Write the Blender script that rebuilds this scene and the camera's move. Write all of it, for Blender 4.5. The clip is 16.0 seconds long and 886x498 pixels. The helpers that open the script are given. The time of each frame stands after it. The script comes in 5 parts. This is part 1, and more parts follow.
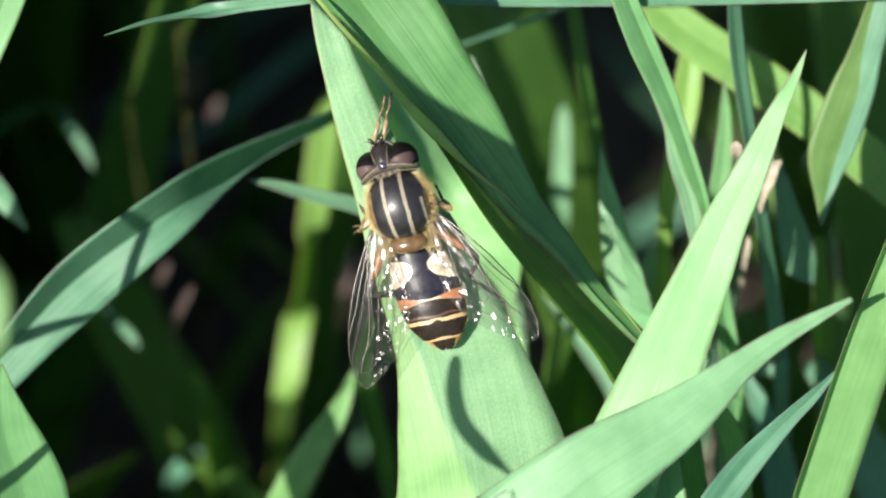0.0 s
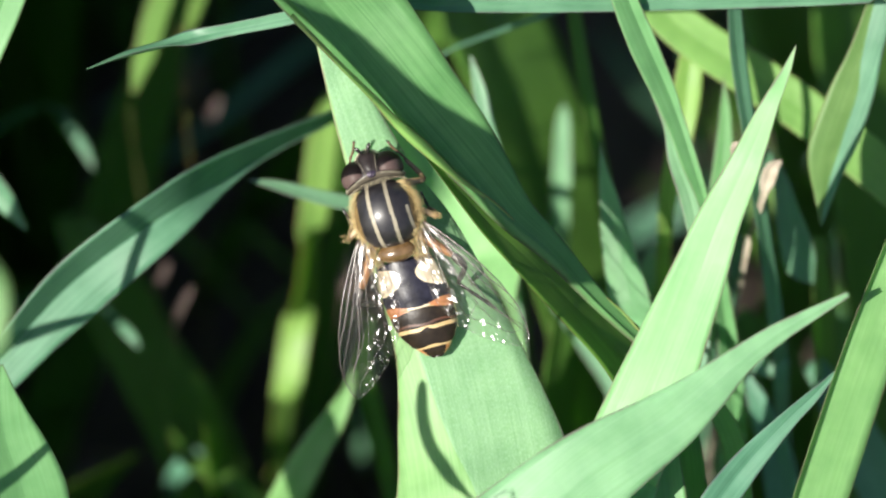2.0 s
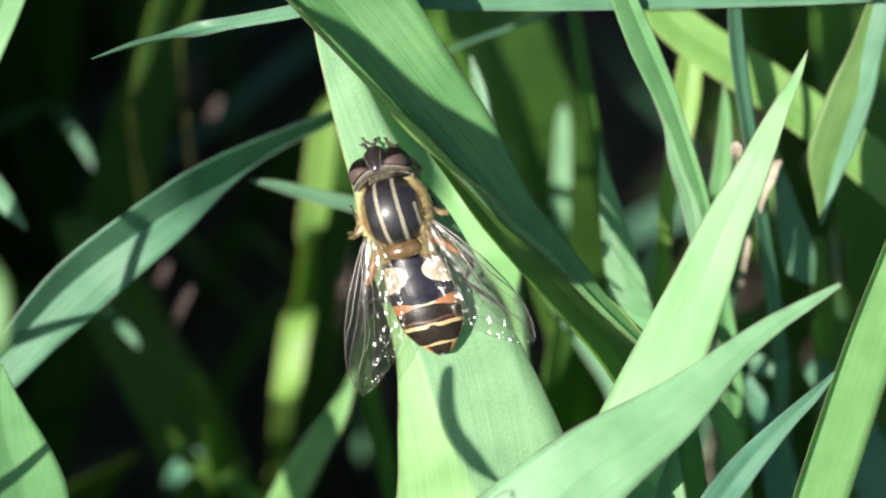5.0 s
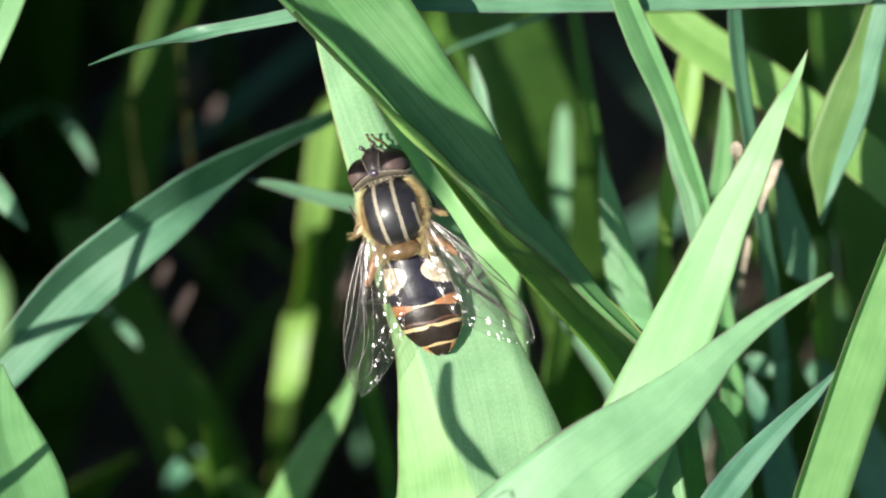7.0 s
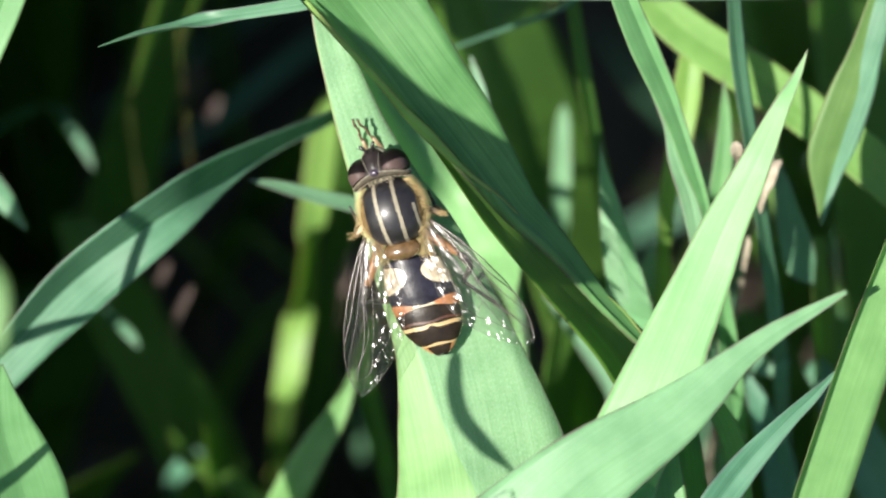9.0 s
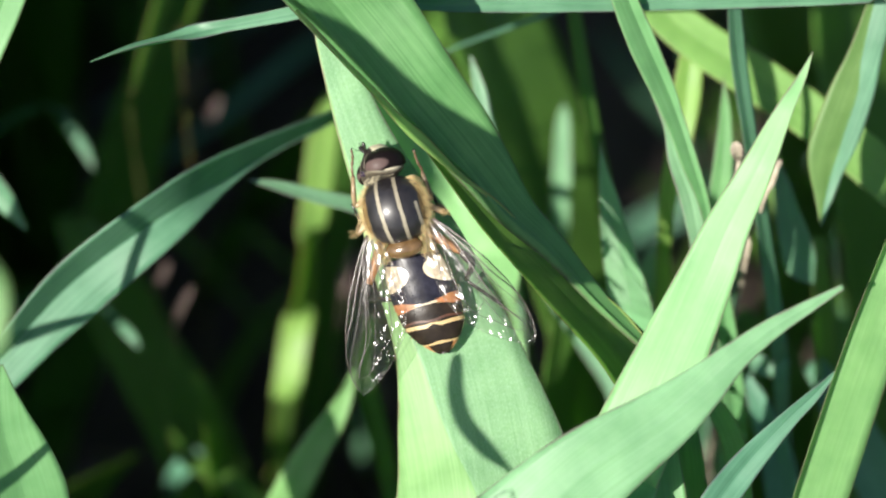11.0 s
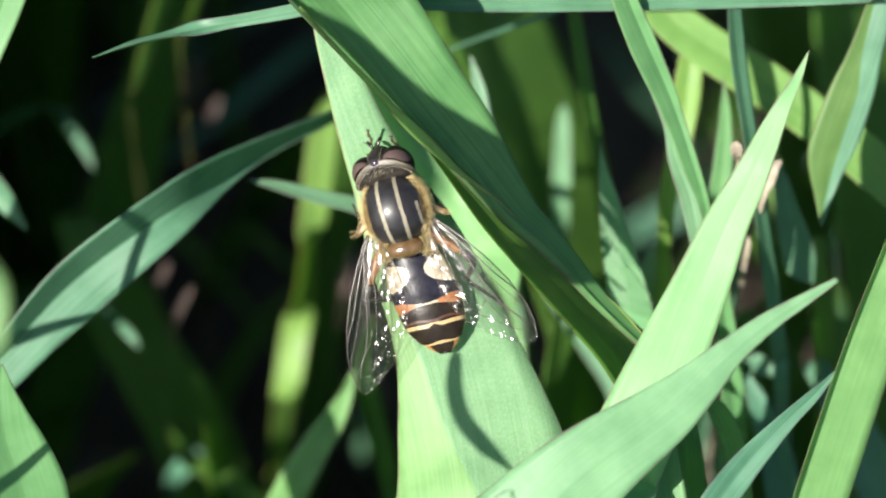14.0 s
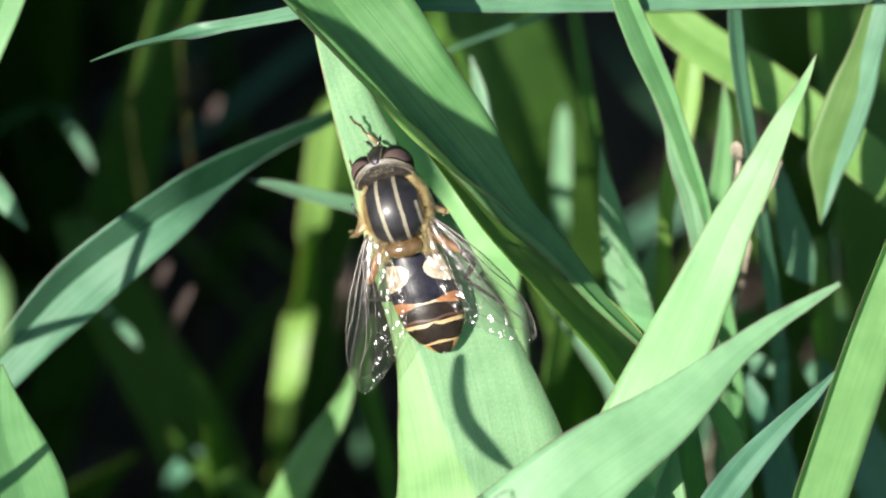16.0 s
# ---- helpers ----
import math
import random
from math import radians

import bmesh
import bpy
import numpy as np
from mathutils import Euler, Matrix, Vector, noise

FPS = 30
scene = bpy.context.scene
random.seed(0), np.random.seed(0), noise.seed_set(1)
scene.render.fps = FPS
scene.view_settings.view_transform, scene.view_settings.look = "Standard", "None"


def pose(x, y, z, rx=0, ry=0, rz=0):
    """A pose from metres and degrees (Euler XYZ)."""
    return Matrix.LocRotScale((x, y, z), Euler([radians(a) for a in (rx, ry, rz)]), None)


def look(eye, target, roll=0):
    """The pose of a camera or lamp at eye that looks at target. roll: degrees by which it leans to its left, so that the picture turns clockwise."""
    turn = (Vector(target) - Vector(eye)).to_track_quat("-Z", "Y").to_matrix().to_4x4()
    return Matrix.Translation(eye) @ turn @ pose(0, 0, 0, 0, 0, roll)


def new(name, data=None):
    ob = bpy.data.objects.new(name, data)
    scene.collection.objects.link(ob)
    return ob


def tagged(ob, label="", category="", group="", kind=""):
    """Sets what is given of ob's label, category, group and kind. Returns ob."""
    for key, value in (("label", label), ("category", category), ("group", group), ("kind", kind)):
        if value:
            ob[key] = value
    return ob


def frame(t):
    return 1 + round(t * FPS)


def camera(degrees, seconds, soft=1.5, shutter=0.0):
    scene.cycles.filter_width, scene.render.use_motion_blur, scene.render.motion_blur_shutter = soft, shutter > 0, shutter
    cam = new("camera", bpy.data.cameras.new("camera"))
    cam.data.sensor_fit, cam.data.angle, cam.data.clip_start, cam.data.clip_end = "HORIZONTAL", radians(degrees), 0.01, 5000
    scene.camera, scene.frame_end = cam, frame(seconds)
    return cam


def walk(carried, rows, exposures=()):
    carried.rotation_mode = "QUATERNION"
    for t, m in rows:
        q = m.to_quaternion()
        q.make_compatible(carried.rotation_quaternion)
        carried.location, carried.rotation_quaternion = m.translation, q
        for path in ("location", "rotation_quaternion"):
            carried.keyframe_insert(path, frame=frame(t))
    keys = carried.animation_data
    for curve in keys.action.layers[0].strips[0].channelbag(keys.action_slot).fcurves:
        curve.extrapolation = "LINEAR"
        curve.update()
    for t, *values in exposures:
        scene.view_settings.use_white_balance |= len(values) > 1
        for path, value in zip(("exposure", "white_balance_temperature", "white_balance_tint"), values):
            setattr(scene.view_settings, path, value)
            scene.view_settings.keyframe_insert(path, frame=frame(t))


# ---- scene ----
# ---- camera: a tripod shot, looking down into the grass ----
MM = 0.001
DOWN = radians(55)
FOCUS = Vector((0, 0, 0.1))
RIGHT = Vector((1, 0, 0))
UP = Vector((0, math.sin(DOWN), math.cos(DOWN)))
BACK = Vector((0, -math.cos(DOWN), math.sin(DOWN)))
EYE = FOCUS + 0.261 * BACK
cam = camera(12.0, 16.0, soft=2.2)
cam.data.dof.use_dof = True
cam.data.dof.focus_distance = 0.259
cam.data.dof.aperture_fstop = 25
walk(cam, [(0, look(EYE, FOCUS)), (16, look(EYE, FOCUS))], [(0, 1.09), (16, 1.09)])

# ---- light: a clear sky and the sun, from the side and behind the camera ----
to_sun = (-0.52 * RIGHT - 0.05 * UP + 0.85 * BACK).normalized()
world = bpy.data.worlds.new("sky")
scene.world = world
world.use_nodes = True
sky = world.node_tree.nodes.new("ShaderNodeTexSky")
sky.sky_type, sky.sun_disc = "NISHITA", False
sky.sun_elevation = math.asin(to_sun.z)
sky.sun_rotation = math.atan2(to_sun.x, to_sun.y)
world.node_tree.links.new(sky.outputs[0], world.node_tree.nodes["Background"].inputs[0])
world.node_tree.nodes["Background"].inputs[1].default_value = 0.062
sun = new("sun", bpy.data.lights.new("sun", "SUN"))
sun.data.energy, sun.data.angle, sun.data.color = 5.0, radians(0.42), (1.0, 0.95, 0.86)
sun.matrix_world = look(to_sun * 2, (0, 0, 0))


# ---- materials ----
def material(name):
    m = bpy.data.materials.new(name)
    m.use_nodes = True
    m.node_tree.nodes.clear()
    return m, m.node_tree.nodes, m.node_tree.links


def put(nodes, kind, **values):
    """A node with its inputs, by their names with _ for a space, or its properties, set."""
    n = nodes.new(kind)
    for key, value in values.items():
        n.inputs[key.replace("_", " ")].default_value = value
    return n


def ramp(nodes, stops):
    n = nodes.new("ShaderNodeValToRGB")
    e = n.color_ramp.elements
    e[0].position, e[0].color = stops[0][0], (*stops[0][1], 1)
    e[1].position, e[1].color = stops[-1][0], (*stops[-1][1], 1)
    for at, colour in stops[1:-1]:
        e.new(at).color = (*colour, 1)
    return n


def leaf_material(name, dark, light, glow, gloss=0.42, through_share=0.42, bloom=0.0):
    """A grass leaf: long veins, blotches and flecks, a waxy gloss, and light passing through it."""
    m, n, l = material(name)
    uv = n.new("ShaderNodeUVMap")
    uv.uv_map = "leaf"
    long_way = put(n, "ShaderNodeMapping", Scale=(1.0, 0.02, 1.0))
    l.new(uv.outputs[0], long_way.inputs[0])
    veins = put(n, "ShaderNodeTexNoise", Scale=4.5, Detail=3.0, Roughness=0.55)
    l.new(long_way.outputs[0], veins.inputs[0])
    fibres = put(n, "ShaderNodeTexNoise", Scale=7.0, Detail=4.0, Roughness=0.6)
    l.new(long_way.outputs[0], fibres.inputs[0])
    blotch = put(n, "ShaderNodeTexNoise", Scale=0.35, Detail=3.0, Roughness=0.6)
    l.new(uv.outputs[0], blotch.inputs[0])
    fleck = put(n, "ShaderNodeTexVoronoi", Scale=0.9)
    l.new(uv.outputs[0], fleck.inputs[0])
    info = n.new("ShaderNodeObjectInfo")
    mix1 = n.new("ShaderNodeMath")
    mix1.operation = "MULTIPLY_ADD"
    mix1.inputs[1].default_value = 0.45
    l.new(veins.outputs["Fac"], mix1.inputs[0])
    half = n.new("ShaderNodeMath")
    half.operation = "MULTIPLY_ADD"
    half.inputs[1].default_value, half.inputs[2].default_value = 0.5, -0.03
    l.new(fibres.outputs["Fac"], half.inputs[0])
    l.new(half.outputs[0], mix1.inputs[2])
    tone = ramp(n, [(0.3, dark), (0.62, light)])
    l.new(mix1.outputs[0], tone.inputs[0])
    spots = ramp(n, [(0.0, (1.25, 1.12, 0.9)), (0.06, (1.0, 1.0, 1.0)), (0.9, (1.0, 1.0, 1.0))])
    l.new(fleck.outputs["Distance"], spots.inputs[0])
    patches = ramp(n, [(0.3, (0.82, 0.86, 0.8)), (0.7, (1.12, 1.06, 1.05))])
    l.new(blotch.outputs["Fac"], patches.inputs[0])
    shift = ramp(n, [(0.0, (0.85, 0.92, 0.95)), (1.0, (1.12, 1.05, 0.95))])
    l.new(info.outputs["Random"], shift.inputs[0])
    side = n.new("ShaderNodeUVMap")
    side.uv_map = "side"
    away = n.new("ShaderNodeSeparateXYZ")
    l.new(side.outputs[0], away.inputs[0])
    fray = n.new("ShaderNodeMath")
    fray.operation = "MULTIPLY_ADD"
    fray.inputs[1].default_value = 0.3
    l.new(blotch.outputs["Fac"], fray.inputs[0])
    l.new(away.outputs[0], fray.inputs[2])
    margin = ramp(n, [(0.13, (1.0, 0.42, 0.75)), (0.2, (1.05, 0.8, 0.9)), (0.27, (1.0, 1.0, 1.0))])
    l.new(fray.outputs[0], margin.inputs[0])
    colour = tone.outputs[0]
    for other in (spots, patches, shift, margin):
        mul = n.new("ShaderNodeMix")
        mul.data_type, mul.blend_type = "RGBA", "MULTIPLY"
        mul.inputs[0].default_value = 1.0
        l.new(colour, mul.inputs[6])
        l.new(other.outputs[0], mul.inputs[7])
        colour = mul.outputs[2]
    if bloom:
        dust = put(n, "ShaderNodeTexNoise", Scale=14.0, Detail=4.0, Roughness=0.8)
        some = put(n, "ShaderNodeMapping", Scale=(1.0, 0.35, 1.0))
        l.new(uv.outputs[0], some.inputs[0])
        l.new(some.outputs[0], dust.inputs[0])
        share = ramp(n, [(0.46, (0.0, 0.0, 0.0)), (0.68, (bloom, bloom, bloom))])
        l.new(dust.outputs["Fac"], share.inputs[0])
        white = n.new("ShaderNodeMix")
        white.data_type = "RGBA"
        l.new(share.outputs[0], white.inputs[0])
        l.new(colour, white.inputs[6])
        white.inputs[7].default_value = (0.46, 0.64, 0.52, 1)
        colour = white.outputs[2]
    wax = put(n, "ShaderNodeTexNoise", Scale=9.0, Detail=3.0, Roughness=0.7)
    l.new(uv.outputs[0], wax.inputs[0])
    height = n.new("ShaderNodeMath")
    height.operation = "MULTIPLY_ADD"
    height.inputs[1].default_value = 0.35
    l.new(wax.outputs["Fac"], height.inputs[0])
    l.new(mix1.outputs[0], height.inputs[2])
    bump = put(n, "ShaderNodeBump", Strength=0.4, Distance=0.00006)
    l.new(height.outputs[0], bump.inputs["Height"])
    skin = put(n, "ShaderNodeBsdfPrincipled", Roughness=gloss)
    skin.inputs["Specular IOR Level"].default_value = 0.32
    l.new(colour, skin.inputs["Base Color"])
    l.new(bump.outputs[0], skin.inputs["Normal"])
    rough = ramp(n, [(0.3, (gloss - 0.06,) * 3), (0.7, (gloss + 0.12,) * 3)])
    l.new(blotch.outputs["Fac"], rough.inputs[0])
    l.new(rough.outputs[0], skin.inputs["Roughness"])
    inner = put(n, "ShaderNodeBsdfTranslucent")
    tint = n.new("ShaderNodeMix")
    tint.data_type, tint.blend_type = "RGBA", "MULTIPLY"
    tint.inputs[0].default_value = 1.0
    l.new(colour, tint.inputs[6])
    tint.inputs[7].default_value = (*glow, 1)
    l.new(tint.outputs[2], inner.inputs[0])
    both = put(n, "ShaderNodeMixShader", Fac=through_share)
    l.new(skin.outputs[0], both.inputs[1])
    l.new(inner.outputs[0], both.inputs[2])
    out = n.new("ShaderNodeOutputMaterial")
    l.new(both.outputs[0], out.inputs[0])
    return m


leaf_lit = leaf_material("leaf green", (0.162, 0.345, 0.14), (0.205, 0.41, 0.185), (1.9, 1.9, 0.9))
leaf_blue = leaf_material("leaf blue-green", (0.09, 0.23, 0.145), (0.165, 0.35, 0.24), (1.5, 1.9, 0.9))
leaf_pale = leaf_material("leaf pale green", (0.165, 0.33, 0.198), (0.23, 0.42, 0.282), (1.6, 1.7, 1.0))
leaf_bright = leaf_material("leaf bright green", (0.19, 0.38, 0.205), (0.235, 0.435, 0.27), (1.6, 1.7, 1.0))
leaf_waxy = leaf_material("leaf with a white waxy bloom", (0.17, 0.355, 0.19), (0.26, 0.46, 0.30), (1.6, 1.7, 1.0), bloom=0.45)
# Strong sunlight is painted in here: a paler base for leaves facing the sun.
leaf_sunny = leaf_material("leaf pale sunny green", (0.205, 0.42, 0.205), (0.255, 0.485, 0.26), (1.6, 1.7, 0.9))
leaf_tent = leaf_material("leaf mid green", (0.105, 0.25, 0.085), (0.18, 0.375, 0.145), (1.6, 1.9, 0.9))
leaf_fresh = leaf_material("leaf fresh green", (0.18, 0.37, 0.154), (0.255, 0.455, 0.233), (1.7, 1.7, 0.95))
# Darker copy for blades low in the sward: part of their shade is painted in.
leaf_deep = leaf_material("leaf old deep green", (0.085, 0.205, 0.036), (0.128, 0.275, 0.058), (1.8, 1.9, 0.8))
leaf_olive = leaf_material("leaf worn olive", (0.10, 0.205, 0.06), (0.17, 0.30, 0.105), (1.6, 1.7, 0.8))
leaf_yellow = leaf_material("leaf yellow-green", (0.19, 0.35, 0.095), (0.265, 0.45, 0.14), (2.0, 1.9, 0.8))


def skin_material(name, colour, roughness, other=None, scale=1500.0, metallic=0.0, coat=0.0, bump=0.0, specular=0.5, sheen=0.0):
    """Hard or downy surfaces: two tones in a fine grain."""
    m, n, l = material(name)
    pos = n.new("ShaderNodeTexCoord")
    grain = put(n, "ShaderNodeTexNoise", Scale=scale, Detail=5.0, Roughness=0.65)
    l.new(pos.outputs["Object"], grain.inputs[0])
    tone = ramp(n, [(0.35, colour), (0.7, other or tuple(c * 1.5 for c in colour))])
    l.new(grain.outputs["Fac"], tone.inputs[0])
    skin = put(n, "ShaderNodeBsdfPrincipled", Roughness=roughness, Metallic=metallic)
    skin.inputs["Coat Weight"].default_value = coat
    skin.inputs["Coat Roughness"].default_value = 0.2
    skin.inputs["Specular IOR Level"].default_value = specular
    skin.inputs["Sheen Weight"].default_value = sheen
    l.new(tone.outputs[0], skin.inputs["Base Color"])
    if bump:
        relief = put(n, "ShaderNodeBump", Strength=bump, Distance=0.00004)
        l.new(grain.outputs["Fac"], relief.inputs["Height"])
        l.new(relief.outputs[0], skin.inputs["Normal"])
    out = n.new("ShaderNodeOutputMaterial")
    l.new(skin.outputs[0], out.inputs[0])
    return m


black = skin_material("glossy black cuticle", (0.009, 0.008, 0.009), 0.4, (0.022, 0.02, 0.022), coat=0.25, specular=0.42, bump=0.3)
plate_black = skin_material("satin black plate", (0.007, 0.007, 0.012), 0.28, (0.02, 0.02, 0.032), specular=0.14, bump=0.45)
band_black = skin_material("dull black band", (0.010, 0.007, 0.005), 0.32, (0.024, 0.017, 0.011), specular=0.2, bump=0.5)
band_yellow = skin_material("yellow band", (0.36, 0.25, 0.11), 0.42, (0.47, 0.35, 0.18), bump=0.2)
band_orange = skin_material("orange band", (0.29, 0.11, 0.042), 0.4, (0.39, 0.175, 0.075), bump=0.2)
moon = skin_material("glossy pale half-moon", (0.44, 0.37, 0.25), 0.26, (0.58, 0.50, 0.37), coat=1.0, bump=0.3)
band_brown = skin_material("reddish brown band", (0.05, 0.018, 0.009), 0.4, (0.10, 0.038, 0.018), bump=0.2)
cream = skin_material("cream dusted stripe", (0.19, 0.165, 0.115), 0.5, (0.28, 0.25, 0.185), bump=0.3)
amber = skin_material("amber shield", (0.085, 0.05, 0.02), 0.16, (0.15, 0.09, 0.04), coat=0.6, bump=0.12)
pile_skin = skin_material("golden downy side", (0.08, 0.048, 0.016), 0.7, (0.20, 0.13, 0.045), bump=0.8)
hair_gold = skin_material("golden hair", (0.42, 0.30, 0.125), 0.5, (0.58, 0.46, 0.23))
hair_pale = skin_material("pale hair", (0.46, 0.40, 0.26), 0.5, (0.62, 0.56, 0.40))
dust_grey = skin_material("grey dusted occiput", (0.010, 0.008, 0.007), 0.45, (0.06, 0.053, 0.044), scale=2500.0, bump=0.6)
face_pale = skin_material("pale dusted face", (0.36, 0.32, 0.22), 0.6, (0.52, 0.47, 0.34), bump=0.3)
occiput = skin_material("brown dusted occiput", (0.04, 0.031, 0.022), 0.45, (0.095, 0.078, 0.055), scale=2500.0, bump=0.5)
rim_silver = skin_material("silvery eye rim", (0.08, 0.07, 0.048), 0.5, (0.17, 0.15, 0.11), scale=3000.0, bump=0.4)
face_dark = skin_material("dark face stripe", (0.008, 0.006, 0.006), 0.4, (0.026, 0.019, 0.017), specular=0.3, bump=0.5)
violet = skin_material("violet shining vertex", (0.035, 0.025, 0.04), 0.22, (0.08, 0.06, 0.09), metallic=0.3, coat=0.5)
leg_tan = skin_material("tan leg", (0.15, 0.10, 0.05), 0.35, (0.30, 0.225, 0.13), scale=2200.0, bump=0.3)
leg_brown = skin_material("brown foot", (0.075, 0.046, 0.024), 0.4, (0.16, 0.105, 0.058), scale=3500.0, bump=0.3)
leg_black = skin_material("black leg", (0.010, 0.008, 0.007), 0.3, (0.03, 0.025, 0.02), coat=0.3)
leg_orange = skin_material("orange leg", (0.26, 0.11, 0.04), 0.4, (0.36, 0.18, 0.07))
vein_brown = skin_material("brown wing vein", (0.045, 0.034, 0.029), 0.28, (0.10, 0.08, 0.068), specular=0.6)


def eye_material():
    """A dark brown eye with a soft-edged pinkish reflection painted on its upper side, by its own map."""
    m, n, l = material("dark brown compound eye")
    uv = n.new("ShaderNodeUVMap")
    uv.uv_map = "field"
    away = n.new("ShaderNodeVectorMath")
    away.operation = "LENGTH"
    l.new(uv.outputs[0], away.inputs[0])
    # Pinkish tones paint the eye's reflection; the last stop is its own dark brown.
    tone = ramp(n, [(0.72, (0.078, 0.053, 0.048)), (0.86, (0.05, 0.033, 0.03)), (0.93, (0.006, 0.004, 0.004))])
    l.new(away.outputs["Value"], tone.inputs[0])
    pos = n.new("ShaderNodeTexCoord")
    cells = put(n, "ShaderNodeTexVoronoi", Scale=22000.0)
    l.new(pos.outputs["Object"], cells.inputs[0])
    relief = put(n, "ShaderNodeBump", Strength=0.1, Distance=0.00002)
    l.new(cells.outputs["Distance"], relief.inputs["Height"])
    skin = put(n, "ShaderNodeBsdfPrincipled", Roughness=0.45)
    skin.inputs["Specular IOR Level"].default_value = 0.12
    l.new(tone.outputs[0], skin.inputs["Base Color"])
    l.new(relief.outputs[0], skin.inputs["Normal"])
    out = n.new("ShaderNodeOutputMaterial")
    l.new(skin.outputs[0], out.inputs[0])
    return m


eye_brown = eye_material()


def membrane_material():
    m, n, l = material("clear wing membrane")
    pos = n.new("ShaderNodeTexCoord")
    stretch = put(n, "ShaderNodeMapping", Scale=(1.0, 0.4, 1.0))
    l.new(pos.outputs["Object"], stretch.inputs[0])
    ripple = put(n, "ShaderNodeTexNoise", Scale=1500.0, Detail=3.0, Roughness=0.55)
    l.new(stretch.outputs[0], ripple.inputs[0])
    relief = put(n, "ShaderNodeBump", Strength=0.2, Distance=0.0001)
    l.new(ripple.outputs["Fac"], relief.inputs["Height"])
    clear = put(n, "ShaderNodeBsdfTransparent", Color=(0.91, 0.90, 0.89, 1))
    gloss = put(n, "ShaderNodeBsdfGlossy", Color=(1, 0.97, 1, 1), Roughness=0.15)
    l.new(relief.outputs[0], gloss.inputs["Normal"])
    edge = put(n, "ShaderNodeFresnel", IOR=1.32)
    l.new(relief.outputs[0], edge.inputs["Normal"])
    film = put(n, "ShaderNodeBsdfTranslucent", Color=(0.8, 0.78, 0.72, 1))
    milky = put(n, "ShaderNodeMixShader", Fac=0.14)
    l.new(clear.outputs[0], milky.inputs[1])
    l.new(film.outputs[0], milky.inputs[2])
    mix = n.new("ShaderNodeMixShader")
    l.new(edge.outputs[0], mix.inputs[0])
    l.new(milky.outputs[0], mix.inputs[1])
    l.new(gloss.outputs[0], mix.inputs[2])
    out = n.new("ShaderNodeOutputMaterial")
    l.new(mix.outputs[0], out.inputs[0])
    return m


membrane = membrane_material()


def soil_material():
    m, n, l = material("dark soil")
    pos = n.new("ShaderNodeTexCoord")
    crumbs = put(n, "ShaderNodeTexNoise", Scale=180.0, Detail=8.0, Roughness=0.7)
    l.new(pos.outputs["Object"], crumbs.inputs[0])
    damp = put(n, "ShaderNodeTexNoise", Scale=25.0, Detail=3.0)
    l.new(pos.outputs["Object"], damp.inputs[0])
    tone = ramp(n, [(0.3, (0.04, 0.028, 0.02)), (0.55, (0.085, 0.062, 0.047)), (0.75, (0.16, 0.12, 0.10))])
    l.new(crumbs.outputs["Fac"], tone.inputs[0])
    wet = ramp(n, [(0.35, (0.6, 0.6, 0.6)), (0.65, (1.1, 1.1, 1.1))])
    l.new(damp.outputs["Fac"], wet.inputs[0])
    mul = n.new("ShaderNodeMix")
    mul.data_type, mul.blend_type = "RGBA", "MULTIPLY"
    mul.inputs[0].default_value = 1.0
    l.new(tone.outputs[0], mul.inputs[6])
    l.new(wet.outputs[0], mul.inputs[7])
    relief = put(n, "ShaderNodeBump", Strength=0.8, Distance=0.003)
    l.new(crumbs.outputs["Fac"], relief.inputs["Height"])
    skin = put(n, "ShaderNodeBsdfPrincipled", Roughness=0.9)
    l.new(mul.outputs[2], skin.inputs["Base Color"])
    l.new(relief.outputs[0], skin.inputs["Normal"])
    out = n.new("ShaderNodeOutputMaterial")
    l.new(skin.outputs[0], out.inputs[0])
    return m


soil = soil_material()
litter = skin_material("pinkish dry litter", (0.13, 0.088, 0.08), 0.8, (0.25, 0.175, 0.16), scale=300.0, bump=0.6)
husk = skin_material("pale withered husk", (0.24, 0.20, 0.15), 0.7, (0.42, 0.37, 0.29), scale=600.0, bump=0.5)
straw = skin_material("dry straw", (0.19, 0.14, 0.08), 0.7, (0.32, 0.25, 0.15), scale=300.0, bump=0.4)


# ---- building helpers ----
def finish(name, bm, mats, parent=None, label="", smooth=True):
    me = bpy.data.meshes.new(name)
    bm.normal_update()
    bm.to_mesh(me)
    bm.free()
    for m in mats if isinstance(mats, (list, tuple)) else [mats]:
        me.materials.append(m)
    if smooth:
        me.polygons.foreach_set("use_smooth", [True] * len(me.polygons))
    ob = new(name, me)
    ob.parent = parent
    return tagged(ob, label)


def spline(rows, count):
    """Catmull-Rom through rows of numbers, count steps between each two."""
    rows = [np.array(r, float) for r in rows]
    ext = [2 * rows[0] - rows[1], *rows, 2 * rows[-1] - rows[-2]]
    made = []
    for i in range(1, len(ext) - 2):
        p0, p1, p2, p3 = ext[i - 1:i + 3]
        for k in range(count):
            t = k / count
            made.append(0.5 * (2 * p1 + (p2 - p0) * t + (2 * p0 - 5 * p1 + 4 * p2 - p3) * t * t + (3 * p1 - p0 - 3 * p2 + p3) * t ** 3))
    made.append(rows[-1])
    return np.array(made)


